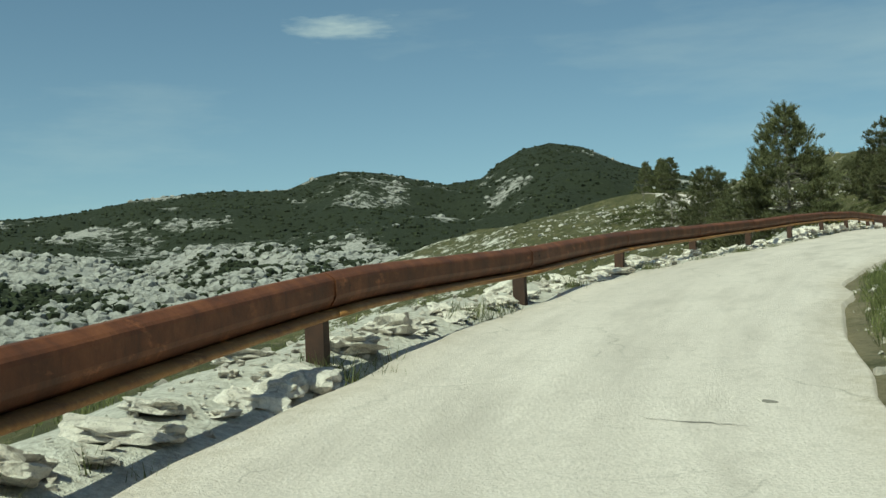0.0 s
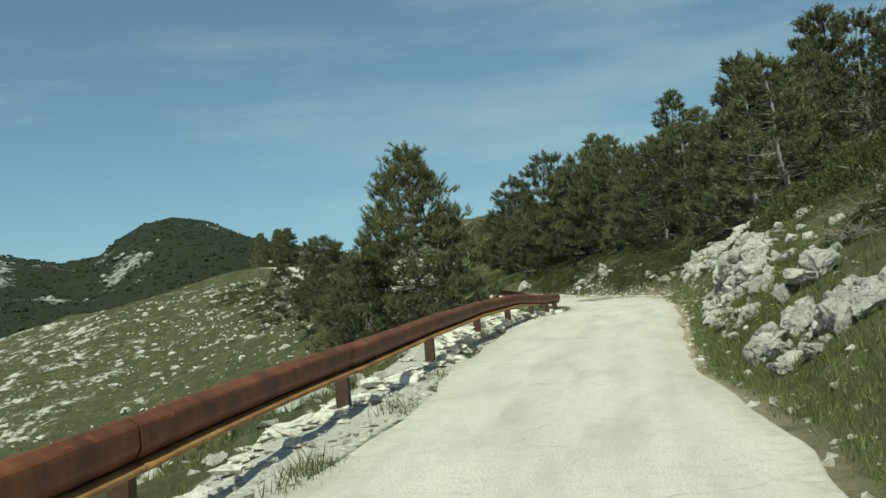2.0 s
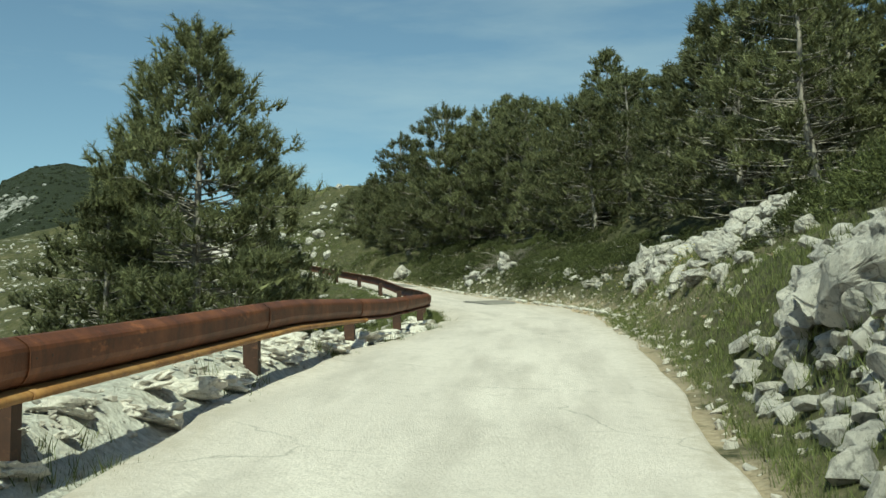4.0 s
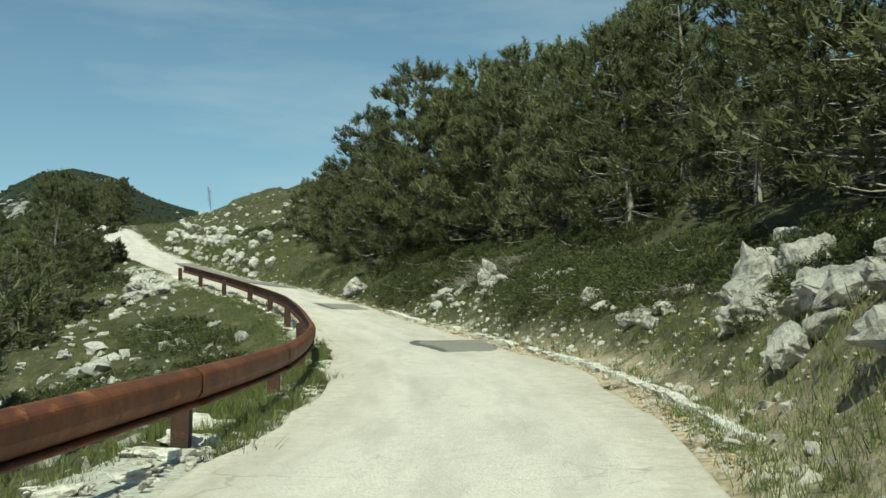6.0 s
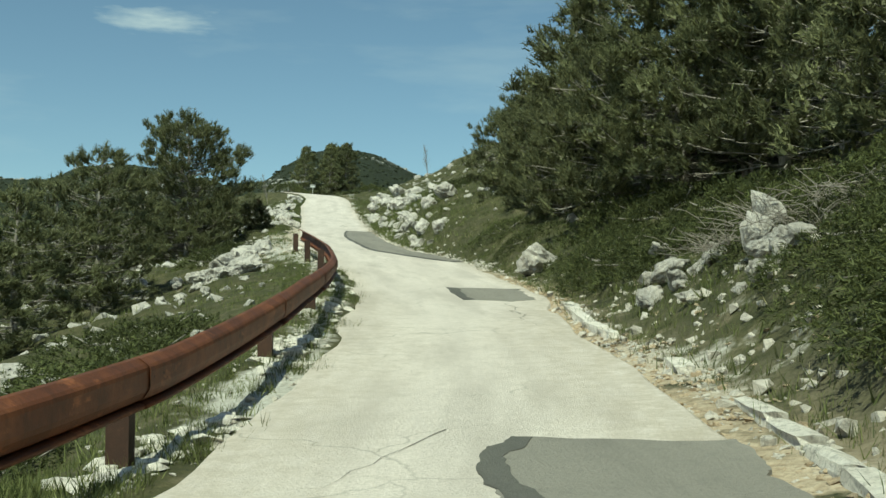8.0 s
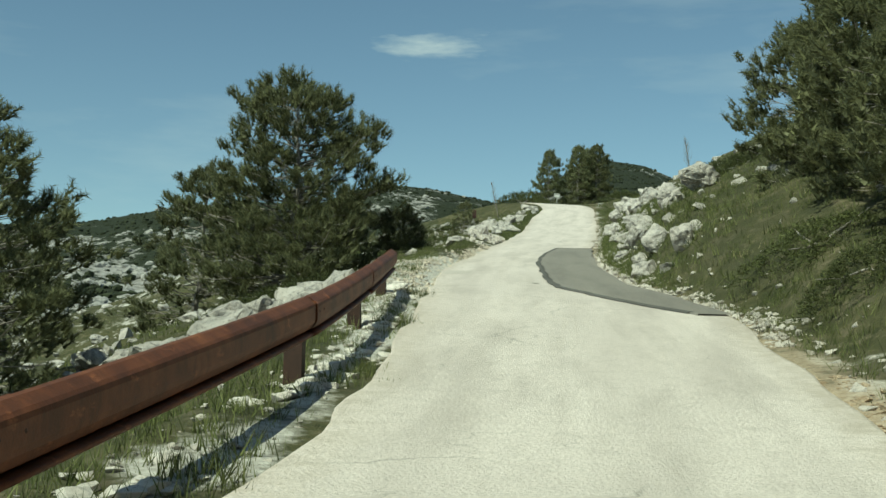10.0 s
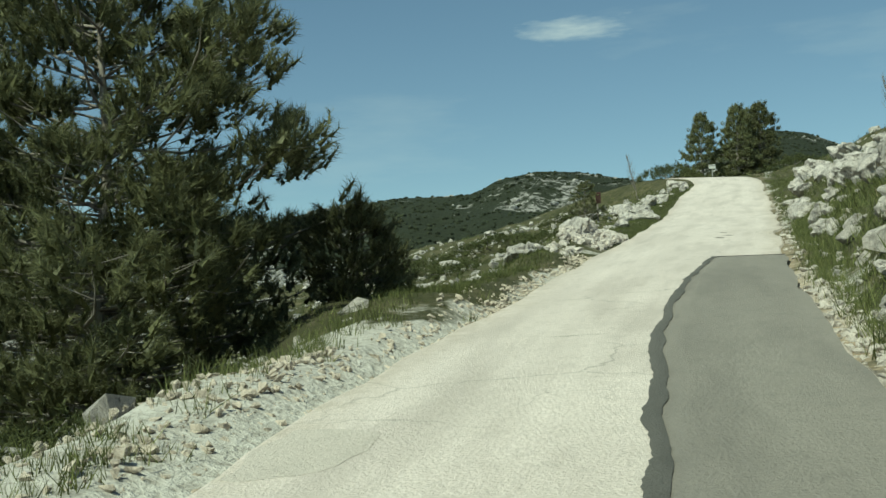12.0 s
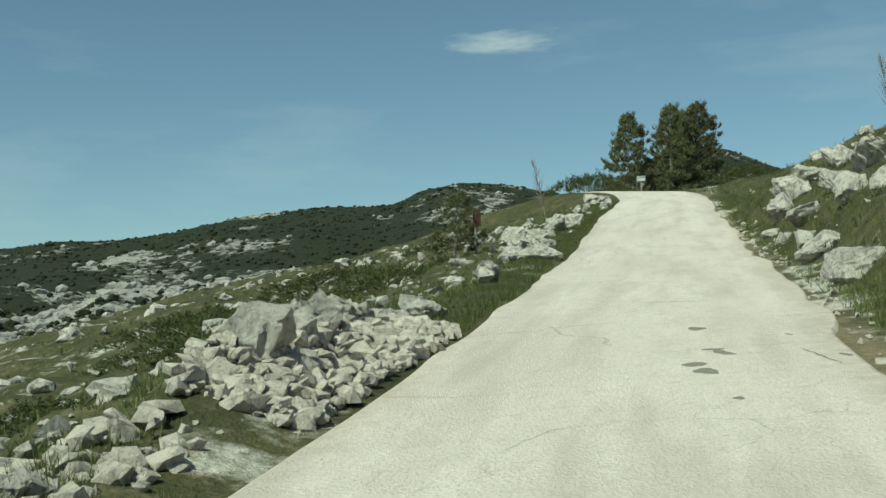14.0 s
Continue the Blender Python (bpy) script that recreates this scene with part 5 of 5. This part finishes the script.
def grass(name, label, count, spots, tall, mat, seed, blades=12, width=0.008):
    rng = np.random.default_rng(seed)
    prng = random.Random(seed)
    pts = [spots(prng) for _ in range(count)]
    xs, ys = (np.array(v, float) for v in zip(*[place(s, lat) for s, lat in pts]))
    zs = ground_height(xs, ys)
    n = count * blades
    root = np.repeat(np.stack([xs, ys, zs], 1), blades, 0) + rng.normal(0, 0.06, (n, 3)) * (1, 1, 0)
    size = np.repeat(rng.uniform(tall[0], tall[1], count) * rng.uniform(0.5, 1.0, count), blades) * rng.uniform(0.6, 1.1, n)
    lean = rng.normal(0, 0.45, (n, 3))
    lean[:, 2] = 1
    tip = root + lean * size[:, None]
    side = np.cross(lean, rng.normal(size=(n, 3)))
    side *= (width * 0.5 * (0.7 + size / tall[1]) / np.linalg.norm(side, axis=1))[:, None]
    root[:, 2] -= 0.03
    return tagged(new(name, triangles_of(name, np.stack([root - side, root + side, tip], 1), mat)), label, "grass", kind="stuff")


def right_verge(rng):
    s = rng.uniform(-4, 165)
    return s, float(RIGHT(s)) + 0.25 + abs(rng.gauss(0.2, 1.0))


def left_verge(rng):
    s = rng.uniform(-6, 165)
    return s, -float(LEFT(s)) - (1.9 if 99 < s < 110 else 1.1 if s < 58 else 0.7) - abs(rng.gauss(0.1, 1.3))


def edge_tufts(rng):
    s = rng.uniform(-4, 102)
    c = round(s / 3.7) * 3.7 + rng.gauss(0, 0.35)
    return c, -float(LEFT(c)) - 0.12 + rng.gauss(0, 0.12)


def left_slope(rng):
    s = rng.uniform(20, 175)
    return s, -4.2 - rng.expovariate(1 / 11)


def right_slope(rng):
    s = rng.uniform(12, 175)
    while 49 < s < 63 and rng.random() < 0.65:
        s = rng.uniform(12, 175)
    return s, float(RIGHT(s)) + 0.9 + rng.expovariate(1 / 6)


def gravel_tufts(rng):
    s = rng.gauss(rng.choice((102.2, 104.5, 107.5, 109.5, 112, 120.5, 128.2)), 0.6)
    return s, -float(LEFT(s)) - 0.9 + rng.gauss(0, 0.3)


def rail_grass(rng):
    s = rng.uniform(60, 73) if rng.random() < 0.75 else rng.uniform(73, 99)
    return s, -float(LEFT(s)) - 0.15 - abs(rng.gauss(0.2, 0.6))


grass("rail_grass", "rank green grass under the guard rail", 3600, rail_grass, (0.05, 0.19), GRASS, 509)
def bank_grass(rng):
    s = rng.uniform(102, 130)
    return s, float(RIGHT(s)) + 0.35 + rng.expovariate(1 / 1.1)


grass("bank_grass", "rough grass between the rocks of the bank", 3600, bank_grass, (0.06, 0.2), GRASS, 510)
def turf(rng):
    s = rng.uniform(8, 62)
    return s, float(RIGHT(s)) + 0.22 + abs(rng.gauss(0.1, 1.2))


def left_turf(rng):
    s = rng.uniform(112, 165)
    bare = 1.5 if 121.8 < s < 127.2 else 0.5 if s < 121.8 else 0.08
    return s, -float(LEFT(s)) - bare - abs(rng.gauss(0.1, 0.6))


grass("left_turf", "short green turf along the open road edge", 6000, left_turf, (0.03, 0.1), GRASS, 512, 11)
grass("verge_turf", "short green turf along the road edge", 9500, turf, (0.05, 0.15), GRASS, 511, 11)
grass("right_verge_grass", "green grass along the verge", 7000, right_verge, (0.06, 0.2), GRASS, 501)
grass("left_verge_grass", "green grass beyond the rail", 8000, left_verge, (0.04, 0.14), GRASS, 502)
grass("edge_tufts", "grass tufts growing at the asphalt edge", 700, edge_tufts, (0.08, 0.22), GRASS, 503)
grass("left_slope_grass", "rough grass over the slope", 14000, left_slope, (0.08, 0.2), GRASS, 504, 7, 0.018)
grass("right_slope_grass", "rough grass over the upper bank", 11000, right_slope, (0.08, 0.22), GRASS, 505, 7, 0.016)
grass("gravel_tufts", "grass tufts on the gravel bank", 240, gravel_tufts, (0.08, 0.2), GRASS, 506, 26, 0.006)
grass("dry_grass", "dry straw among the grass", 1500, right_slope, (0.06, 0.17), STRAW, 507, 6, 0.009)
grass("dry_grass_verge", "dry straw along the verge", 500, right_verge, (0.05, 0.14), STRAW, 508, 6, 0.006)


def flower_spots(rng):
    s, lat = rng.choice(((5.5, 1.9), (7, 2.0), (34.5, 2.3), (36, 2.4), (38, 3.6), (54.5, 2.5), (56, 2.4), (64.5, 2.9), (66.5, 3.0), (47, -3.6), (50, -3.4), (53, -3.5), (43, -3.6)))
    return s + rng.gauss(0, 0.3), lat + rng.gauss(0, 0.22)


def flowers():
    rng = np.random.default_rng(9)
    prng = random.Random(9)
    tris = []
    for _ in range(240):
        p = seat(*flower_spots(prng))
        c = np.array([p.x, p.y, p.z + prng.uniform(0.12, 0.4)])
        for k in range(5):
            a = 1.2566 * k
            d, e = np.array([math.cos(a), math.sin(a), 0.25]), np.array([math.cos(a + 0.9), math.sin(a + 0.9), 0.25])
            tris.append(np.stack([c, c + 0.032 * d, c + 0.032 * e]))
    return tagged(new("yellow_flowers", triangles_of("yellow_flowers", np.array(tris), YELLOW)), "yellow flowers among the verge grass", "flowers", kind="stuff")


flowers()


# ---- bare trees and signs ----
def bare_tree(at, height, seed, lean):
    rng = np.random.default_rng(seed)
    v, f = [], []
    top = np.array([lean * height, 0, height])
    pts = [top * t + np.array([0.03 * math.sin(5 * t), 0, 0]) for t in np.linspace(-0.1, 1, 8)]
    tube(v, f, pts, np.linspace(0.035, 0.006, 8), 6)
    for k in range(46):
        t = rng.uniform(0.15, 0.97)
        a = rng.random() * 6.28
        long = height * 0.3 * (1 - t) + 0.12
        d = np.array([math.cos(a) * 0.6, math.sin(a) * 0.6, 0.9])
        p = top * t
        tube(v, f, [p, p + d * long * 0.5, p + d * long + np.array([0, 0, 0.08])], [0.011, 0.008, 0.004], 3)
    thing = tagged(new("bare_tree", mesh_of("bare_tree", v, f, DEADWOOD)), "thin leafless grey sapling on the slope", "tree", "bare saplings")
    thing.location = at
    return thing


bare_tree(Vector((41.3, 149.9, float(ground_height(41.3, 149.9)[0]))), 2.5, 3, -0.12)
bare_tree(Vector((28.8, 159.4, float(ground_height(28.8, 159.4)[0]))), 2.6, 4, -0.18)


def box_mesh(name, size, mat, at=(0, 0, 0), bevel=0.004):
    bm = bmesh.new()
    bmesh.ops.create_cube(bm, size=1, matrix=Matrix.Translation(at) @ Matrix.Diagonal((*size, 1)))
    bmesh.ops.bevel(bm, geom=bm.edges[:], offset=bevel, segments=1, affect="EDGES")
    me = bpy.data.meshes.new(name)
    bm.to_mesh(me)
    bm.free()
    me.materials.append(mat)
    return me


def pole_mesh(name, radius, height, mat):
    v, f = [], []
    tube(v, f, [np.array([0, 0, -0.3]), np.array([0, 0, height])], [radius, radius], 10)
    f.append(tuple(range(10, 20)))
    return mesh_of(name, v, f, mat)


sign = tagged(new("road_sign"), "small white sign plate on a short metal pole", "sign")
part("pole", pole_mesh("pole", 0.035, 1.0, GALVANISED), sign)
plate = part("plate", box_mesh("plate", (0.5, 0.02, 0.3), WHITE_PAINT, (0, -0.05, 1.0)), sign, "faded white plate")
part("band", box_mesh("band", (0.46, 0.008, 0.08), GALVANISED, (0, -0.066, 1.08)), plate, "grey band")
sign.location = (33.6, 177.6, float(ground_height(33.6, 177.6)[0]))
board = tagged(new("notice_board"), "dark brown board on a thin wooden post", "sign")
part("post", pole_mesh("post", 0.035, 1.25, DEADWOOD), board)
part("board", box_mesh("board", (0.22, 0.03, 0.46), BROWN_PAINT, (0.05, -0.05, 1.05)), board, "dark brown panel")
board.location = (27.85, 140.6, float(ground_height(27.85, 140.6)[0]))


# ---- road repairs, cracks and kerb ----
def patch(name, label, ring, mat, lift=0.006, seed=0, rough=0.05, category="asphalt patch"):
    """A thin irregular slab on the road from corners given as distance along and offset."""
    r = np.array(ring + ring[:1], float)
    pts = []
    for (s0, l0), (s1, l1) in zip(r, r[1:]):
        n = max(2, int(math.hypot(s1 - s0, (l1 - l0)) / 0.06))
        for k in range(n):
            t = k / n
            s, lat = s0 + (s1 - s0) * t, l0 + (l1 - l0) * t
            pts.append((s + 2.2 * rough * float(fbm(s * 2.1 + seed, lat * 2.1, 3, 91)), lat + rough * float(fbm(s * 3.1 + seed, lat * 3.1, 3, 92))))
    top = [Vector(map(float, road_top(s, lat))) + Vector((0, 0, lift)) for s, lat in pts]
    bm = bmesh.new()
    hi = [bm.verts.new(p) for p in top]
    lo = [bm.verts.new(p - Vector((0, 0, 0.03))) for p in top]
    n = len(hi)
    for k in range(n):
        bm.faces.new((hi[k], lo[k], lo[(k + 1) % n], hi[(k + 1) % n]))
    cap = bm.faces.new(hi)
    bmesh.ops.triangulate(bm, faces=[cap])
    # follow the road's own unevenness
    me = bpy.data.meshes.new(name)
    bm.to_mesh(me)
    bm.free()
    me.materials.append(mat)
    return tagged(new(name, me), label, category, "asphalt repairs")


patch("asphalt_patch", "square grey asphalt repair with a ragged edge", [(70.9, 0.1), (70.8, 0.9), (72.2, 1.3), (73.6, 1.15), (73.9, 0.0), (73.2, -0.22), (72.2, -0.05)], PATCH, seed=1, rough=0.14)
patch("tar_seam", "dark ragged tar edge of a square asphalt repair", [(70.85, 0.06), (70.95, 0.22), (72.2, 0.08), (73.2, -0.1), (73.9, 0.1), (73.95, -0.03), (73.2, -0.27), (72.2, -0.1)], TAR, 0.01, 11, 0.1)
patch("asphalt_patch", "rectangular grey asphalt repair across half the road", [(85.7, 0.25), (85.6, 1.0), (86.0, 1.5), (88.5, 1.6), (88.3, 0.28)], PATCH, seed=2, rough=0.12)
patch("tar_seam", "dark ragged tar edge of a rectangular asphalt repair", [(85.65, 0.2), (85.68, 0.38), (87.0, 0.36), (88.3, 0.4), (88.35, 0.22), (87.0, 0.18)], TAR, 0.01, 12, 0.1)


def long_patch():
    s = np.arange(97.6, 118.2, 0.3)
    left = np.interp(s, [97.6, 99.6, 101.8, 104, 108, 113, 117, 119.4], [1.6, 0.72, 0.04, -0.1, -0.22, -0.17, 0.1, 0.26]) + 0.06 * fbm(s * 1.7, s * 0, 4, 95)
    right = RIGHT(s) + 0.05 + 0.06 * fbm(s * 1.3, s * 0, 3, 96)
    u = np.linspace(0, 1, 7)
    lat = left[:, None] * (1 - u) + right[:, None] * u
    grid = np.array([[road_top(a, b) for b in row] for a, row in zip(s, lat)], float)
    grid[..., 2] += 0.022
    side = grid[:, :1].copy()
    side[..., 2] -= 0.05
    full = np.concatenate([side, grid], 1)
    me = mesh_of("asphalt_patch", full.reshape(-1, 3), [f[::-1] for f in grid_faces(len(s), 8)], PATCH)
    tagged(new("asphalt_patch", me), "long grey resurfaced strip along one side of the road", "asphalt patch", "asphalt repairs")
    fine = np.arange(97.8, 118.1, 0.06)
    mid = np.interp(fine, s, left)
    ragged = np.stack([-0.05 - 0.022 * fbm(fine * 1.7, fine * 0, 7, 97, 0.72) - 0.012 * fbm(fine * 19, fine * 0, 2, 99), fine * 0, 0.05 + 0.03 * fbm(fine * 1.3, fine * 0 + 5, 4, 98, 0.6)], 1)
    g = np.array([[road_top(a, b) for b in row] for a, row in zip(fine, mid[:, None] + ragged)], float)
    g[..., 2] += np.array([0.01, 0.03, 0.028])
    s = fine
    me = mesh_of("tar_seam", g.reshape(-1, 3), [f[::-1] for f in grid_faces(len(s), 3)], TAR)
    tagged(new("tar_seam", me), "dark ragged tar seam along the resurfaced strip", "tar seam", "asphalt repairs")

    # thin tar line across its upper end
    wide = np.linspace(float(left[-1]) - 0.05, float(right[-1]), 40)
    rows = np.stack([s[-1] - 0.03 + 0.02 * fbm(wide * 4, wide * 0, 3, 94), s[-1] + 0.05 + 0.04 * fbm(wide * 5, wide * 0, 4, 93, 0.7)], 1)
    g = np.array([[road_top(a, b) for a in row] for b, row in zip(wide, rows)], float)
    g[..., 2] += np.array([0.028, 0.012])
    me = mesh_of("tar_seam", g.reshape(-1, 3), grid_faces(len(wide), 2), TAR)
    tagged(new("tar_seam", me), "thin dark tar line across the end of the resurfaced strip", "tar seam", "asphalt repairs")


long_patch()
patch("asphalt_patch", "small grey asphalt repair at the gravel edge", [(104.7, -2.0), (104.8, -1.55), (105.6, -1.5), (105.7, -1.95)], PALE_PATCH, 0.002, 4, 0.14)


def crack(points, width, seed):
    rng = random.Random(seed)
    pts = np.array(points, float)
    t = np.linspace(0, len(pts) - 1, max(8, int(6 * len(pts))))
    s, lat = np.interp(t, range(len(pts)), pts[:, 0]), np.interp(t, range(len(pts)), pts[:, 1])
    v, f = [], []
    for k in range(len(t)):
        ds, dl = rng.gauss(0, 0.02), rng.gauss(0, 0.02)
        w = 0.5 * width * rng.uniform(0.3, 1.0) * (0.2 + math.sin(math.pi * k / (len(t) - 1)))
        for e in (-w, w):
            x, y, z = road_top(s[k] + ds + (e if abs(pts[-1, 1] - pts[0, 1]) > abs(pts[-1, 0] - pts[0, 0]) else 0), lat[k] + dl + (0 if abs(pts[-1, 1] - pts[0, 1]) > abs(pts[-1, 0] - pts[0, 0]) else e))
            v.append((float(x), float(y), float(z) + 0.004))
    for k in range(len(t) - 1):
        f.append((2 * k, 2 * k + 1, 2 * k + 3, 2 * k + 2))
    return tagged(new("road_crack", mesh_of("road_crack", v, f, CRACK, False)), "thin dark crack in the pale asphalt", "crack", "road cracks")


for k, (pts, w) in enumerate([
    ([(85.4, 0.85), (84.9, 0.8), (84.3, 0.9), (83.6, 0.74), (83.1, 0.86), (82.5, 0.7), (81.2, 0.82)], 0.018), ([(129.4, -0.6), (129.2, 0.45)], 0.03), ([(72.6, -1.0), (74.1, -0.5), (74.4, 0.0)], 0.012), ([(71.7, -0.7), (71.9, -0.2)], 0.01),
    ([(6.2, -0.4), (6.05, 0.2)], 0.02), ([(22.7, 0.8), (22.6, 1.3)], 0.035), ([(21.5, -0.4), (21.7, 0.1)], 0.015), ([(34.0, -1.5), (34.1, 0.6)], 0.012), ([(45.5, -1.8), (45.8, 0.9)], 0.012), ([(53.0, -1.2), (53.1, 0.7)], 0.01),
    ([(127.6, 0.9), (127.5, 1.3)], 0.02), ([(125.2, 0.9), (124.2, 1.1)], 0.015), ([(109, -1.2), (109.2, -0.6)], 0.015), ([(111, -0.9), (111.2, -0.5)], 0.02)]):
    crack(pts, w, 600 + k)
for s, lat, k in ((124.1, 0.2, 1), (124.4, 0.14, 2), (125.2, 0.34, 3), (126.5, 0.16, 3), (125.35, 0.24, 2), (123.0, 0.3, 4), (124.9, 1.15, 4), (126.2, 1.0, 4), (111.9, 0.7, 4), (102.8, -0.35, 5), (6.8, 0.35, 6)):
    q = 0.07 if k < 4 else 0.035
    ring = [(s + 1.7 * q * math.cos(a), lat + q * math.sin(a)) for a in np.linspace(0, 2 * math.pi, 9)[:-1]]
    patch("tar_spot", "small dark tar spot on the road", ring, PATCH, 0.004, k + s, 0.16)


def kerb():
    """Low rough kerb of separate stones along the right edge."""
    rng = random.Random(12)
    line = tagged(new("kerb"), "broken low kerb of pale stones along the verge", "kerb", kind="structure")
    side = table([(57, 1.85), (61, 1.8), (64.5, 1.8), (68, 1.73), (71.3, 1.48), (74, 1.48), (76.4, 1.45), (78.5, 1.38), (80.5, 1.32), (81.7, 1.4), (83.5, 1.57), (84.5, 1.7)])
    s = 57.0
    while s < 84.5:
        long = rng.uniform(0.5, 1.2)
        gap = rng.random() < 0.16 or 77 < s < 79.4
        if not gap:
            i = np.searchsorted(ARC, s + long / 2)
            x, y = place(s + long / 2, float(side(s + long / 2)) + 0.1 + rng.uniform(-0.03, 0.03))
            z = float(np.interp(s + long / 2, ARC, SPINE[:, 2]))
            slope = math.atan2(SPINE[i + 3, 2] - SPINE[i - 3, 2], ARC[i + 3] - ARC[i - 3])
            me = rock_kerb[rng.randrange(4)]
            ob = part("kerb_stone", me, line)
            ob.matrix_world = Matrix.Translation((float(x), float(y), z - float(TILT(s)) * float(side(s)) + 0.005)) @ Matrix.Rotation(math.atan2(TANGENT[i, 1], TANGENT[i, 0]), 4, "Z") @ Matrix.Rotation(-slope + rng.gauss(0, 0.03), 4, "Y") @ Matrix.Diagonal((long * 0.97, 0.15 * rng.uniform(0.85, 1.15), 0.13 * rng.uniform(0.85, 1.1), 1))
        s += long + 0.02
    return line


rock_kerb = []
for k in range(4):
    krng = random.Random(70 + k)
    kb = bmesh.new()
    bmesh.ops.create_cube(kb, size=1)
    bmesh.ops.subdivide_edges(kb, edges=kb.edges[:], cuts=1, use_grid_fill=True)
    for v in kb.verts:
        v.co += Vector((krng.uniform(-0.03, 0.03), krng.uniform(-0.12, 0.12), krng.uniform(-0.14, 0.08)))
    km = bpy.data.meshes.new("kerb_stone")
    kb.to_mesh(km)
    kb.free()
    km.materials.append(KERB)
    rock_kerb.append(km)
kerb()


# ---- far woods and crags ----
def clump_shape(seed, tall):
    rng = random.Random(seed)
    bm = bmesh.new()
    bmesh.ops.create_cone(bm, cap_ends=False, segments=5, radius1=1.0, radius2=0.12, depth=1.6) if tall > 1 else bmesh.ops.create_icosphere(bm, subdivisions=1, radius=1.0)
    for v in bm.verts:
        v.co *= rng.uniform(0.7, 1.15)
        v.co.z *= tall
    bmesh.ops.triangulate(bm, faces=bm.faces[:])
    out = np.array([[tuple(v.co) for v in f.verts] for f in bm.faces])
    bm.free()
    return out


def cover(name, label, category, land, count, size, mat, shapes, wanted, seed, rise, last=1.03):
    """Many clumps or stones over a hill's mesh, where wanted(stony) says."""
    pts, stony, u = land
    rng = np.random.default_rng(seed)
    rows, cols = stony.shape
    i, j = rng.integers(0, rows - 1, 4 * count), rng.integers(0, cols - 1, 4 * count)
    fi, fj = rng.random(4 * count)[:, None], rng.random(4 * count)[:, None]
    p = pts[i, j] * (1 - fi) * (1 - fj) + pts[i + 1, j] * fi * (1 - fj) + pts[i, j + 1] * (1 - fi) * fj + pts[i + 1, j + 1] * fi * fj
    keep = wanted(stony[i, j] + rng.normal(0, 0.06, 4 * count)) & (u[j] < last)
    p = p[keep][:count]
    tris = []
    for q in p:
        k = size[0] + (size[1] - size[0]) * rng.random() ** 2
        a = rng.random() * 6.28
        m = np.array([[math.cos(a), -math.sin(a), 0], [math.sin(a), math.cos(a), 0], [0, 0, 1]]) * k
        tris.append(shapes[rng.integers(len(shapes))] @ m.T + q + (0, 0, k * rise))
    return tagged(new(name, triangles_of(name, np.concatenate(tris), mat)), label, category, kind="stuff")


CLUMPS = [clump_shape(k, 0.85) for k in range(5)]
CRAGS = [clump_shape(20 + k, 0.6) for k in range(5)]
cover("hill_woods", "dense dark woods over the distant hills", "woods", HILLSIDE, 13000, (0.8, 2.1), CANOPY, CLUMPS, lambda v: v < 0.06, 701, 0.1)
cover("hill_crags", "pale limestone crags on the distant hills", "crags", HILLSIDE, 2600, (1.0, 3.6), FAR_ROCK, CRAGS, lambda v: v > 0.07, 702, 0.1)
cover("karst_scrub", "dark scrub in the hollows of the limestone ridge", "scrub", KARST, 3000, (0.5, 1.5), CANOPY, CLUMPS, lambda v: v < 0.08, 703, 0.3)
cover("karst_rocks", "jagged grey limestone rocks on the bare ridge", "rocks", KARST, 5500, (0.5, 2.2), FAR_ROCK, CRAGS, lambda v: v > 0.02, 704, 0.15)
